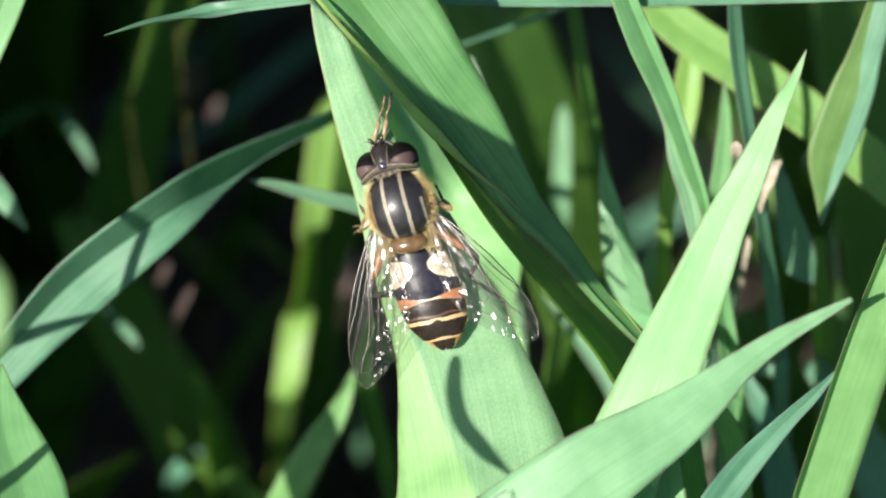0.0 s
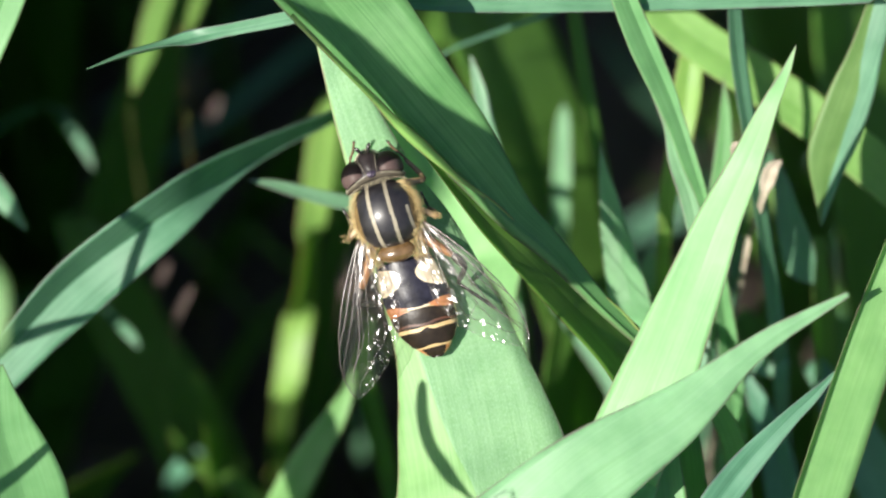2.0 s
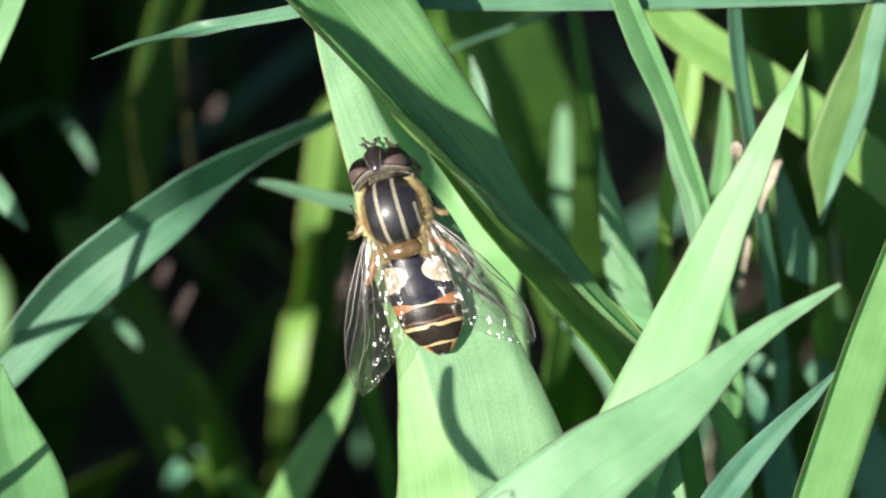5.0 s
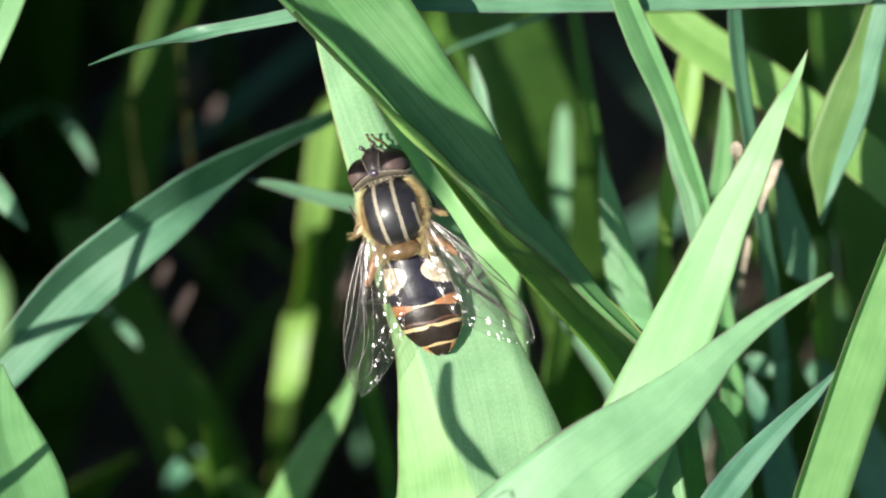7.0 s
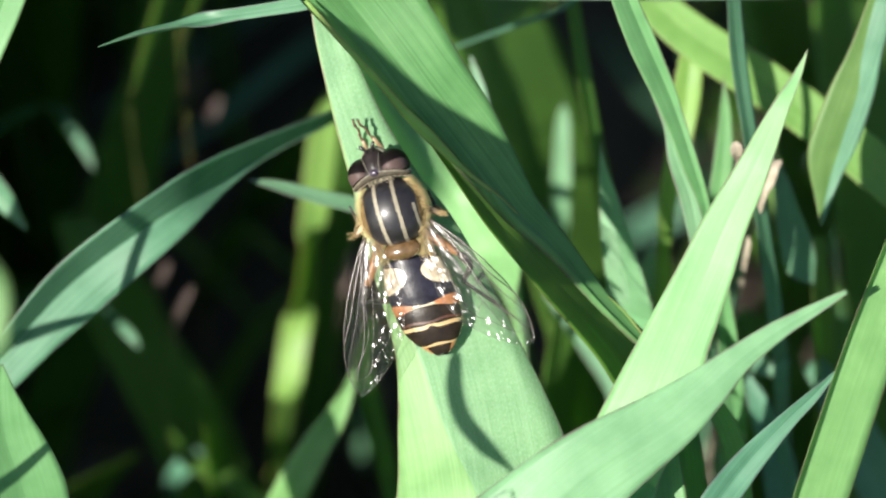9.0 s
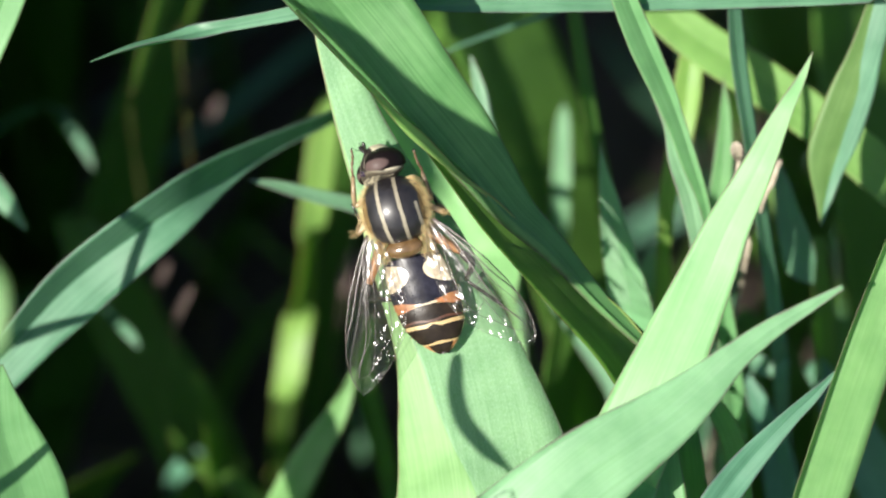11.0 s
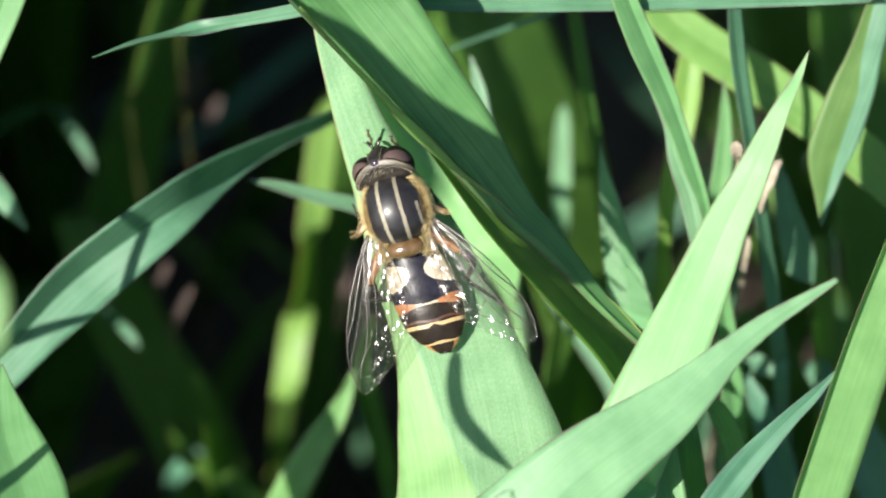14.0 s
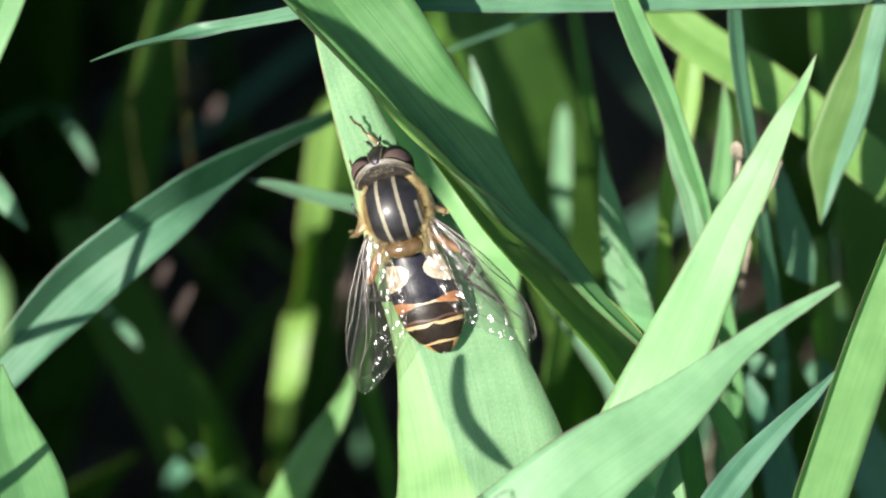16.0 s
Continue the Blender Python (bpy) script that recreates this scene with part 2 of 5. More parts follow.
def tube_into(bm, points, radii, sides=8, mat=0):
    """A tapered tube through points, closed at both ends."""
    points, radii = [Vector(p) for p in points], [float(r) for r in radii]
    rings = []
    side = None
    for i, p in enumerate(points):
        way = (points[min(i + 1, len(points) - 1)] - points[max(i - 1, 0)]).normalized()
        side = side - way * side.dot(way) if side else way.orthogonal()
        side.normalize()
        up = way.cross(side)
        rings.append([bm.verts.new(p + radii[i] * (math.cos(a) * side + math.sin(a) * up)) for a in [2 * math.pi * k / sides for k in range(sides)]])
    for a, b in zip(rings, rings[1:]):
        for k in range(sides):
            bm.faces.new((a[k], a[(k + 1) % sides], b[(k + 1) % sides], b[k])).material_index = mat
    bm.faces.new(rings[0][::-1]).material_index = mat
    bm.faces.new(rings[-1]).material_index = mat


def loft(rows, around=40, steps=6, pick=None, mat=0, bow=0.0):
    """A closed rounded body along y. rows: y, centre x, centre z, half width, half height, in mm, swept back by bow at the sides. pick(x, y, z) gives a face's material."""
    bm = bmesh.new()
    rings = []
    for y, cx, cz, rx, rz in spline(rows, steps):
        rx, rz = max(rx, 0.02), max(rz, 0.02)
        rings.append([bm.verts.new(Vector((cx + rx * math.sin(a), y - bow * (rx * math.sin(a)) ** 2, cz + rz * math.cos(a))) * MM) for a in [2 * math.pi * k / around for k in range(around)]])
    for a, b in zip(rings, rings[1:]):
        for k in range(around):
            f = bm.faces.new((a[k], b[k], b[(k + 1) % around], a[(k + 1) % around]))
            f.material_index = pick(*(f.calc_center_median() / MM)) if pick else mat
    for ring in (rings[0][::-1], rings[-1]):
        f = bm.faces.new(ring[::-1])
        f.material_index = pick(*(f.calc_center_median() / MM)) if pick else mat
    bmesh.ops.recalc_face_normals(bm, faces=bm.faces[:])
    return bm


def blob(bm, centre, radii, mat=0, around=16, rings=10):
    """An ellipsoid, in mm."""
    m = Matrix.Translation(Vector(centre) * MM) @ Matrix.Diagonal((*(Vector(radii) * MM), 1))
    made = bmesh.ops.create_uvsphere(bm, u_segments=around, v_segments=rings, radius=1, matrix=m)
    for f in {f for v in made["verts"] for f in v.link_faces}:
        f.material_index = mat


def leaf_mesh(rows, keel, roll=0, crease=None, rim=0, thick=0.22, steps=8, origin=None, seed=0):
    """A grass leaf along rows of (x, y, z, width) in mm: two thin faces closed at the margins, folded along its crease."""
    rng = random.Random(seed)
    keels = keel if isinstance(keel, tuple) else (keel, keel)
    ways = [r[:3] for r in rows]
    folds = list(crease or [0])
    turns = list(roll) if isinstance(roll, (list, tuple)) else [roll]
    full = [[*r, c, d] for r, c, d in zip(rows, folds + folds[-1:] * len(rows), turns + turns[-1:] * len(rows))]
    line = spline(full, steps)
    origin = Vector(origin or ways[-1])
    bm = bmesh.new()
    layer, edge = bm.loops.layers.uv.new("leaf"), bm.loops.layers.uv.new("side")
    info = {}
    rings, sides = [], []
    run = 0.0
    phase = rng.uniform(0, 100)
    for i, (x, y, z, width, fold, turn) in enumerate(line):
        p = Vector((x, y, z))
        way = Vector(line[min(i + 1, len(line) - 1)][:3] - line[max(i - 1, 0)][:3]).normalized()
        if i:
            run += (p - last).length
        last = p
        face = BACK if abs(way.dot(BACK)) < 0.85 else UP
        across = face.cross(way).normalized()
        if across.dot(RIGHT) < 0 and abs(across.dot(RIGHT)) > 0.05 or (abs(across.dot(RIGHT)) <= 0.05 and across.dot(UP) < 0):
            across = -across
        across = Matrix.Rotation(radians(float(turn)), 3, way) @ across
        normal = across.cross(way)
        if normal.dot(BACK) < 0:
            normal = -normal
        half = max(width, 0.03) / 2
        marks = sorted({round(v, 4) for v in (*np.linspace(-1, fold - 0.04, 6), fold, *np.linspace(fold + 0.04, 1, 6))}) if abs(fold) < 0.93 else list(np.linspace(-1, 1, 13))
        if rim:
            marks = sorted(marks[:1] + [rim - 1.005, rim - 0.98] + marks[3:])
        marks = (marks + [1.0] * 13)[:13]
        wob = noise.noise(Vector((run * 0.09 + phase, 3.1, 0))) * 0.06
        top, low = [], []
        for s in marks:
            s2 = s * (1 + wob)
            wave = noise.noise(Vector((run * 0.12 + phase, s * 0.8, 7.7))) * 0.12 * half
            lift = keels[0 if s < fold else 1] * abs(s - fold) * half + wave - keels[0] * max(fold, 0.0) * half
            if s < rim - 1:
                lift -= 2.6 * (rim - 1 - s) * half
            at = p - origin + across * (s2 * half) + normal * lift
            a = bm.verts.new(at * MM)
            b = bm.verts.new((at - normal * thick * (1 - 0.85 * s * s) * min(1, half)) * MM)
            info[a] = info[b] = ((s * half + phase, run), (half * (1 - abs(s)), run))
            top.append(a)
            low.append(b)
        rings.append(top + low[::-1])
        sides.append([s > fold - 0.01 for s in marks])
    n = len(rings[0])
    for a, b, half in zip(rings, rings[1:], sides):
        for k in range(n):
            f = bm.faces.new((a[k], a[(k + 1) % n], b[(k + 1) % n], b[k]))
            f.material_index = int(half[k if k < 13 else max(0, n - 2 - k)])
    bm.faces.new(rings[0])
    bm.faces.new(rings[-1][::-1])
    bmesh.ops.recalc_face_normals(bm, faces=bm.faces[:])
    for f in bm.faces:
        for loop in f.loops:
            loop[layer].uv, loop[edge].uv = info[loop.vert]
    return bm, origin


made_blades = {}
blade_count = 0


def blade(label, rows, mat, keel=0.15, roll=0, crease=None, rim=0, key="", parent=None, name="grass_blade", pivot=None):
    """One grass blade, tip first and root last. A blade that sways stands on its own stalk: below row pivot it stays still."""
    global blade_count
    blade_count += 1
    if parent:
        bm, origin = leaf_mesh(rows, keel, roll, crease, rim, seed=blade_count)
        ob = finish(name, bm, mat, parent, label)
        ob.location = origin * MM - parent.location - parent.parent.location
        return ob
    pivot = pivot or len(rows) - 3
    ob = new("grass_shoot")
    foot = Vector(rows[-1][:3]) * MM
    ob.location = foot
    tagged(ob, label, "grass", "grass shoots of the clump")
    for piece, span in (("stalk", slice(pivot, None)), ("leaf", slice(0, pivot + 1))):
        folds = list(crease or [0])
        folds += [folds[-1]] * (len(rows) - len(folds))
        turns = list(roll) if isinstance(roll, (list, tuple)) else [roll]
        turns += [turns[-1]] * (len(rows) - len(turns))
        bm, origin = leaf_mesh(rows[span], keel, turns[span], folds[span], rim, seed=blade_count)
        part = finish(piece, bm, mat, ob)
        part.location = origin * MM - foot
        made_blades[key + "_" + piece] = part
    made_blades[key] = ob
    return ob


# ---- ground ----
def ground():
    bm = bmesh.new()
    spots = [-60, -12, -4, -1.5, -0.6] + list(np.linspace(-0.3, 0.3, 81)) + [0.6, 1.5, 4, 12, 60]
    grid = {}
    for i, x in enumerate(spots):
        for j, y in enumerate(spots):
            h = 0.006 * noise.fractal(Vector((x * 18, y * 18, 0.5)), 0.7, 2.0, 5) if abs(x) < 0.31 and abs(y) < 0.31 else 0.0
            grid[i, j] = bm.verts.new((x, y, h))
    for i in range(len(spots) - 1):
        for j in range(len(spots) - 1):
            bm.faces.new((grid[i, j], grid[i + 1, j], grid[i + 1, j + 1], grid[i, j + 1]))
    return tagged(finish("ground", bm, soil), "dark crumbly soil under the grass", "soil", kind="structure")


ground()

# ---- the grass of the clump: tip first, in mm, with widths ----
blade("broad glaucous green grass leaf that carries the fly", [(-7.8, 13.7, 110.8, 0.84), (-7.2, 11.0, 108.7, 1.67), (-5.4, 6.7, 105.1, 2.87), (-3.5, 3.2, 102.2, 4.20), (-1.9, 0.4, 100.3, 5.81), (0.6, -4.6, 96.8, 7.53), (2.1, -9.8, 93.9, 10.13), (2.7, -13.7, 92.9, 11.46), (3.3, -19.0, 90.4, 11.42), (5.7, -26.0, 49.7, 9.13), (6.3, -25.8, -2.0, 5.14)],
      (leaf_fresh, leaf_waxy), keel=(-0.42, -0.02), crease=[-0.88, -0.88, -0.88, -0.88, -0.85, -0.62, -0.33, -0.1, 0.02], key="fly_leaf")
blade("pale sunlit grass leaf just behind the fly's leaf", [(-6.2, 20.8, 94.1, 0.6), (-4.6, 18.7, 92.6, 4.2), (-3.2, 17.0, 91.3, 5.8), (-1.9, 15.5, 90.2, 6.4), (-0.3, 13.7, 88.9, 6.2), (0.9, 12.4, 87.9, 4.9), (2.3, 11.0, 87.0, 4.55), (3.4, 9.6, 86.0, 4.18), (4.1, 8.8, 84.2, 2.24), (4.5, 8.0, 82.4, 0.83), (5.1, 7.1, 79.3, 0.61), (6.2, 3.1, 71.6, 0.61), (8.3, 1.2, 39.4, 0.49), (8.9, 2.4, -2.0, 0.28)],
      leaf_sunny, keel=0.15, roll=[-58, -58, -58, -58, -48, 0, 28, 28])
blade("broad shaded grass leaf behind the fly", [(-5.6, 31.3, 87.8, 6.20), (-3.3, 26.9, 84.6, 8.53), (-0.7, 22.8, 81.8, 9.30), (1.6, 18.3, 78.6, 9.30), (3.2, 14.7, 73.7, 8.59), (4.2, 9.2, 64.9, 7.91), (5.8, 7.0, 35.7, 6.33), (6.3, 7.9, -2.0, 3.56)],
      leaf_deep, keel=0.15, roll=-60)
blade("wide creased grass leaf leaning over the fly", [(-13.1, 15.9, 118.5, 1.37), (-10.8, 14.0, 115.9, 5.15), (-8.1, 12.3, 113.5, 6.20), (-5.3, 10.4, 110.9, 6.09), (-3.1, 8.5, 109.0, 5.48), (-1.2, 6.8, 107.2, 4.93), (1.0, 5.1, 105.1, 4.18), (2.7, 3.6, 103.5, 3.28), (4.6, 1.8, 101.6, 2.38), (6.9, 0.1, 100.1, 1.82), (9.7, -1.9, 97.4, 1.26), (12.6, -3.6, 95.0, 0.99), (14.8, -5.8, 91.0, 1.42), (16.1, -9.0, 83.9, 1.80), (19.6, -10.5, 46.2, 1.44), (20.5, -9.0, -2.0, 0.81)],
      leaf_tent, keel=(0.25, 0.15), roll=[0, 0, 0, 0, 0, -2, -8, -18, -30, -40, -45, -40, -20, 0], rim=0.24, crease=[-0.3, -0.3, -0.3, -0.3, -0.3, -0.3, -0.3, -0.3, -0.3, -0.3, -0.3, -0.3, -0.3, -0.3], key="tent", pivot=11)
# The fold's shade comes from the darkened material and a roll away from the sun.
blade("margin folded under, its shade painted dark", [(-1.0, 4.2, 104.4, 0.26), (0.7, 3.1, 102.9, 1.58), (3.0, 1.5, 100.8, 3.17), (5.0, 0.2, 99.2, 4.11), (6.7, -0.9, 97.7, 4.65), (8.5, -2.1, 96.1, 5.06), (10.2, -3.1, 94.4, 5.61), (11.6, -4.1, 92.8, 5.89), (13.0, -5.1, 90.8, 4.03)],
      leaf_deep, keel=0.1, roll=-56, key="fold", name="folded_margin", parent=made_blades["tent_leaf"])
# Yellow-green strip; its thin lower run paints the light caught by the fold's edge.
blade("pale turned-up margin, its thin end a painted sunlit edge", [(-9.0, 9.2, 112.1, 0.24), (-6.3, 7.1, 110.1, 0.34), (-4.2, 5.7, 108.4, 0.45), (-2.8, 4.8, 107.0, 0.62), (-1.4, 4.0, 105.9, 0.83), (-0.2, 3.3, 105.0, 0.62), (1.1, 2.7, 103.9, 0.31), (3.4, 1.8, 102.3, 0.24), (5.2, 0.6, 100.8, 0.24), (6.6, -0.0, 99.6, 0.21), (9.4, -1.4, 97.7, 0.21), (11.2, -2.3, 96.4, 0.21), (12.5, -3.3, 95.3, 0.11)],
      leaf_yellow, keel=-0.3, roll=[18, 18, 18, 18, 18, 18, 5, 0], key="margin", name="leaf_margin", parent=made_blades["tent_leaf"])
blade("thin drooping tip", [(-21.9, 9.4, 106.6, 0.15), (-19.4, 10.1, 107.1, 1.2), (-16.8, 10.7, 107.4, 1.5), (-13.8, 11.1, 108.0, 0.85), (-9.2, 11.6, 108.8, 0.91), (-6.4, 12.3, 109.3, 1.05)],
      leaf_blue, keel=0.2, roll=[-72, -72, -68, 0, 0, 0], key="tip", name="leaf_tip", parent=made_blades["tent_leaf"])
blade("tall pointed bright green grass blade", [(22.4, 6.3, 111.8, 0.03), (21.7, 5.0, 110.8, 0.58), (20.6, 3.3, 109.6, 1.16), (19.1, 1.1, 106.9, 2.06), (17.4, -1.4, 104.5, 2.75), (16.1, -3.7, 102.3, 3.45), (13.3, -8.8, 98.7, 4.69), (10.8, -12.7, 94.7, 5.36), (8.5, -17.1, 90.5, 5.56), (0.8, -21.6, 49.8, 4.45), (-1.4, -20.7, -2.0, 2.50)],
      leaf_sunny, keel=0.1, roll=14, key="tall", pivot=7)
blade("near grass blade with a blunt browned tip", [(24.1, -6.5, 105.2, 0.31), (22.6, -7.2, 104.7, 0.66), (19.9, -8.5, 103.8, 1.22), (17.5, -10.0, 102.8, 1.83), (15.5, -11.5, 101.7, 2.85), (13.1, -13.1, 100.6, 4.00), (8.7, -15.6, 98.8, 5.50), (4.0, -18.5, 95.6, 6.64), (0.5, -21.3, 92.4, 6.84), (-13.8, -24.3, 50.8, 5.47), (-17.8, -23.0, -2.0, 3.08)],
      leaf_bright, keel=-0.08, key="near", pivot=7)
blade("slanting blue-green grass blade crossed by narrow shadows", [(-5.4, 19.6, 89.3, 0.38), (-7.3, 17.5, 90.3, 0.75), (-12.8, 12.3, 92.7, 1.54), (-17.9, 6.7, 93.7, 3.33), (-23.0, 3.3, 91.3, 3.84), (-26.8, 0.1, 89.1, 3.11), (-30.6, -3.4, 86.6, 2.90), (-34.2, -8.5, 83.1, 2.90), (-44.7, -13.0, 45.7, 2.32), (-47.7, -12.3, -2.0, 1.30)],
      leaf_blue, keel=(1.8, 0.08), crease=[0.9, 0.9, 0.5, -0.1, -0.3, -0.35, -0.4, -0.3])
blade("bright green grass blade bent over its own base", [(-27.0, -7.5, 98.4, 0.14), (-27.1, -9.1, 97.3, 2.28), (-26.8, -11.1, 95.9, 4.29), (-25.8, -13.5, 94.2, 5.19), (-25.4, -14.9, 92.6, 5.20), (-25.0, -18.5, 89.5, 5.21), (-23.5, -23.4, 49.2, 4.17), (-23.1, -22.6, -2.0, 2.34)],
      leaf_lit, keel=0.1, roll=-16)
blade("bright grass blade lit by the sun", [(-24.5, 14.3, 116.1, 2.06), (-26.2, 10.4, 113.4, 2.47), (-27.9, 7.0, 111.0, 2.40), (-30.5, 2.8, 106.9, 2.07), (-33.4, -3.4, 101.3, 2.08), (-41.6, -8.9, 55.7, 1.66), (-44.0, -8.0, -2.0, 0.93)],
      leaf_lit, keel=0.15)
blade("narrow grass blade lying across the others", [(-9.3, 16.2, 107.7, 0.28), (-5.1, 14.8, 106.7, 0.71), (-0.8, 14.3, 106.3, 0.89), (7.6, 14.2, 106.3, 0.89), (18.3, 14.4, 106.4, 0.85), (27.8, 14.7, 106.6, 0.78), (36.1, 15.7, 106.1, 0.78), (47.8, 17.1, 99.8, 0.80), (69.6, 21.3, 54.9, 0.64), (75.7, 24.6, -2.0, 0.36)],
      leaf_blue, keel=0.3, key="strip")
blade("narrow folded grass blade standing upright", [(10.6, 15.3, 108.9, 1.55), (11.3, 13.9, 107.3, 1.66), (12.5, 12.2, 104.9, 1.84), (13.8, 10.5, 102.5, 1.63), (14.7, 9.1, 100.7, 1.28), (15.6, 7.4, 98.8, 1.14), (16.4, 6.1, 97.0, 0.79), (17.0, 4.9, 94.9, 0.72), (17.7, 3.4, 91.4, 1.09), (18.5, 1.5, 86.4, 1.39), (19.2, -0.5, 80.1, 1.71), (15.9, -10.5, 42.7, 1.36), (15.3, -9.5, -2.0, 0.76)],
      leaf_lit, keel=(0.5, 0.35), crease=[0.3, 0.3, 0.3, 0.35, 0.4, 0.3, 0.2, 0])
blade("pale curled grass blade clasping the upright one", [(13.2, 10.5, 101.7, 0.07), (14.1, 9.2, 100.1, 0.32), (14.7, 7.9, 98.5, 0.93), (15.6, 6.5, 96.7, 1.36), (16.1, 5.1, 95.0, 1.22), (16.5, 3.7, 92.2, 1.01), (16.9, 2.1, 86.8, 0.88), (14.2, -6.0, 44.0, 0.8), (13.6, -4.5, -2.0, 0.5)],
      leaf_pale, keel=0.3, roll=[20, 20, 12, 0])
blade("broad slanting grass blade behind the upright ones", [(10.3, 25.3, 98.2, 2.23), (15.5, 21.2, 95.3, 2.90), (19.9, 18.7, 93.6, 2.97), (24.0, 16.4, 92.0, 2.97), (28.5, 13.5, 89.9, 3.19), (33.3, 9.8, 87.3, 3.34), (36.5, 5.5, 81.8, 2.99), (45.1, 2.4, 45.0, 2.39), (47.5, 3.4, -2.0, 1.35)],
      leaf_yellow, keel=0.15)
blade("dark blue-green grass blade seen near its edge", [(17.9, 20.5, 107.0, 1.07), (18.4, 17.6, 103.8, 1.22), (18.8, 14.7, 100.5, 1.37), (19.6, 11.1, 96.8, 1.30), (20.7, 8.1, 91.0, 1.32), (22.3, 4.2, 81.0, 1.50), (25.2, 3.2, 44.5, 1.20), (26.1, 4.7, -2.0, 0.67)],
      leaf_blue, keel=0.15, roll=-38)
blade("short pointed grass blade", [(18.3, 17.3, 95.0, 0.04), (18.4, 15.3, 93.6, 0.74), (18.3, 12.9, 91.9, 1.25), (17.9, 10.1, 88.8, 1.48), (17.6, 7.3, 84.4, 1.57), (16.1, 4.4, 46.4, 1.25), (15.7, 5.6, -2.0, 0.70)],
      leaf_lit, keel=0.15)
blade("drooping grass blade with a yellowish worn margin", [(24.3, 6.9, 92.6, 0.07), (24.5, 8.6, 93.8, 1.31), (24.7, 10.2, 95.6, 2.68), (25.3, 11.4, 97.0, 2.97), (26.2, 13.2, 98.9, 2.75), (26.8, 14.4, 100.3, 2.24), (27.3, 15.5, 101.7, 1.94), (28.0, 17.0, 103.4, 1.80), (29.2, 19.0, 106.0, 1.79), (40.7, 22.6, 96.3, 1.86), (51.3, 23.8, 53.0, 1.49), (54.3, 26.3, -2.0, 0.84)],
      (leaf_olive, leaf_blue), keel=0.15, crease=[0, 0.2, 0.4, 0.3, 0.25, -0.1, -0.3, -0.5], key="worn")
blade("grooved grass blade with a dark channel beside its midrib", [(31.7, 7.4, 108.8, 2.08), (29.0, -0.6, 104.5, 2.93), (26.3, -6.5, 100.3, 3.45), (24.3, -11.3, 97.0, 3.58), (22.4, -16.1, 93.6, 3.58), (21.0, -19.8, 89.8, 3.46), (15.0, -24.4, 49.4, 2.77), (13.4, -23.5, -2.0, 1.56)],
      leaf_lit, roll=-10, keel=(1.4, 0.06), crease=[-0.74, -0.74, -0.74, -0.74, -0.74, -0.74])
blade("narrow pale-edged grass blade", [(24.3, -7.2, 97.4, 0.14), (22.8, -8.5, 96.5, 0.76), (21.0, -9.9, 95.5, 1.18), (18.3, -12.3, 93.8, 1.94), (16.2, -14.8, 92.1, 2.22), (14.3, -16.7, 87.1, 2.25), (6.9, -17.5, 47.9, 1.80), (4.8, -15.8, -2.0, 1.01)],
      leaf_blue, keel=0.3)
blade("grass blade half in shade behind the creased leaf", [(10.2, 12.5, 94.1, 0.07), (10.4, 11.1, 93.1, 0.59), (10.8, 9.3, 91.9, 1.46), (11.3, 7.2, 90.4, 2.20), (11.9, 5.2, 88.8, 2.71), (12.4, 3.6, 87.3, 3.01), (13.1, 2.0, 84.3, 3.17), (13.6, -3.5, 75.0, 2.6), (14.4, -4.6, 43.6, 2.2), (14.8, -3.0, -2.0, 1.40)],
      leaf_sunny, keel=0.15, roll=20)
blade("upright grass blade deep in the sward", [(8.6, 29.8, 75.7, 0.12), (8.5, 28.6, 74.9, 0.96), (8.4, 25.8, 72.9, 1.32), (8.3, 23.1, 69.8, 1.32), (8.3, 21.5, 63.8, 1.22), (8.4, 19.8, 52.8, 1.08), (8.5, 20.5, 29.1, 0.87), (8.5, 21.8, -2.0, 0.49)],
      leaf_bright, keel=0.15)
blade("yellow-green grass blade with patches of sun", [(-8.1, 33.4, 72.1, 0.33), (-8.5, 31.1, 70.5, 2.19), (-9.4, 26.5, 66.1, 2.36), (-9.8, 26.2, 63.4, 2.22), (-10.4, 25.2, 57.9, 2.24), (-10.8, 25.4, 54.3, 2.10), (-11.6, 21.8, 50.6, 2.11), (-12.1, 21.7, 46.8, 1.96), (-13.1, 21.4, 34.4, 2.02), (-13.8, 22.3, 18.9, 1.61), (-13.9, 23.3, -2.0, 0.91)],
      leaf_yellow, keel=0.15, roll=[-22, -22, -25, -58, -52, -6, 10, -40, -52])
blade("pale worn grass tip behind the fly", [(-12.8, 12.3, 90.3, 0.07), (-10.9, 12.0, 90.1, 0.89), (-8.3, 11.4, 89.7, 1.18), (-5.0, 10.7, 89.2, 1.41), (-0.9, 9.5, 87.1, 1.49), (1.7, 7.2, 81.9, 1.50), (10.2, 6.1, 45.0, 1.20), (12.6, 7.7, -2.0, 0.68)],
      leaf_pale, keel=0.15, roll=-38)
blade("short shaded grass blade", [(-17.7, 16.1, 62.4, 0.04), (-17.0, 14.0, 61.0, 1.78), (-16.5, 12.8, 57.7, 2.48), (-16.2, 10.9, 51.5, 2.80), (-15.7, 10.6, 28.3, 2.24), (-15.5, 11.7, -2.0, 1.26)],
      leaf_deep, keel=0.15, roll=-58)
blade("grass blade catching the sun near its tip", [(-6.0, 7.1, 75.6, 0.23), (-7.0, 4.9, 74.1, 1.38), (-8.6, 2.8, 72.7, 2.06), (-10.3, 0.9, 70.1, 2.38), (-12.6, -1.1, 65.1, 2.40), (-18.8, -1.7, 35.8, 1.92), (-20.6, -0.4, -2.0, 1.08)],
      leaf_lit, keel=0.15)
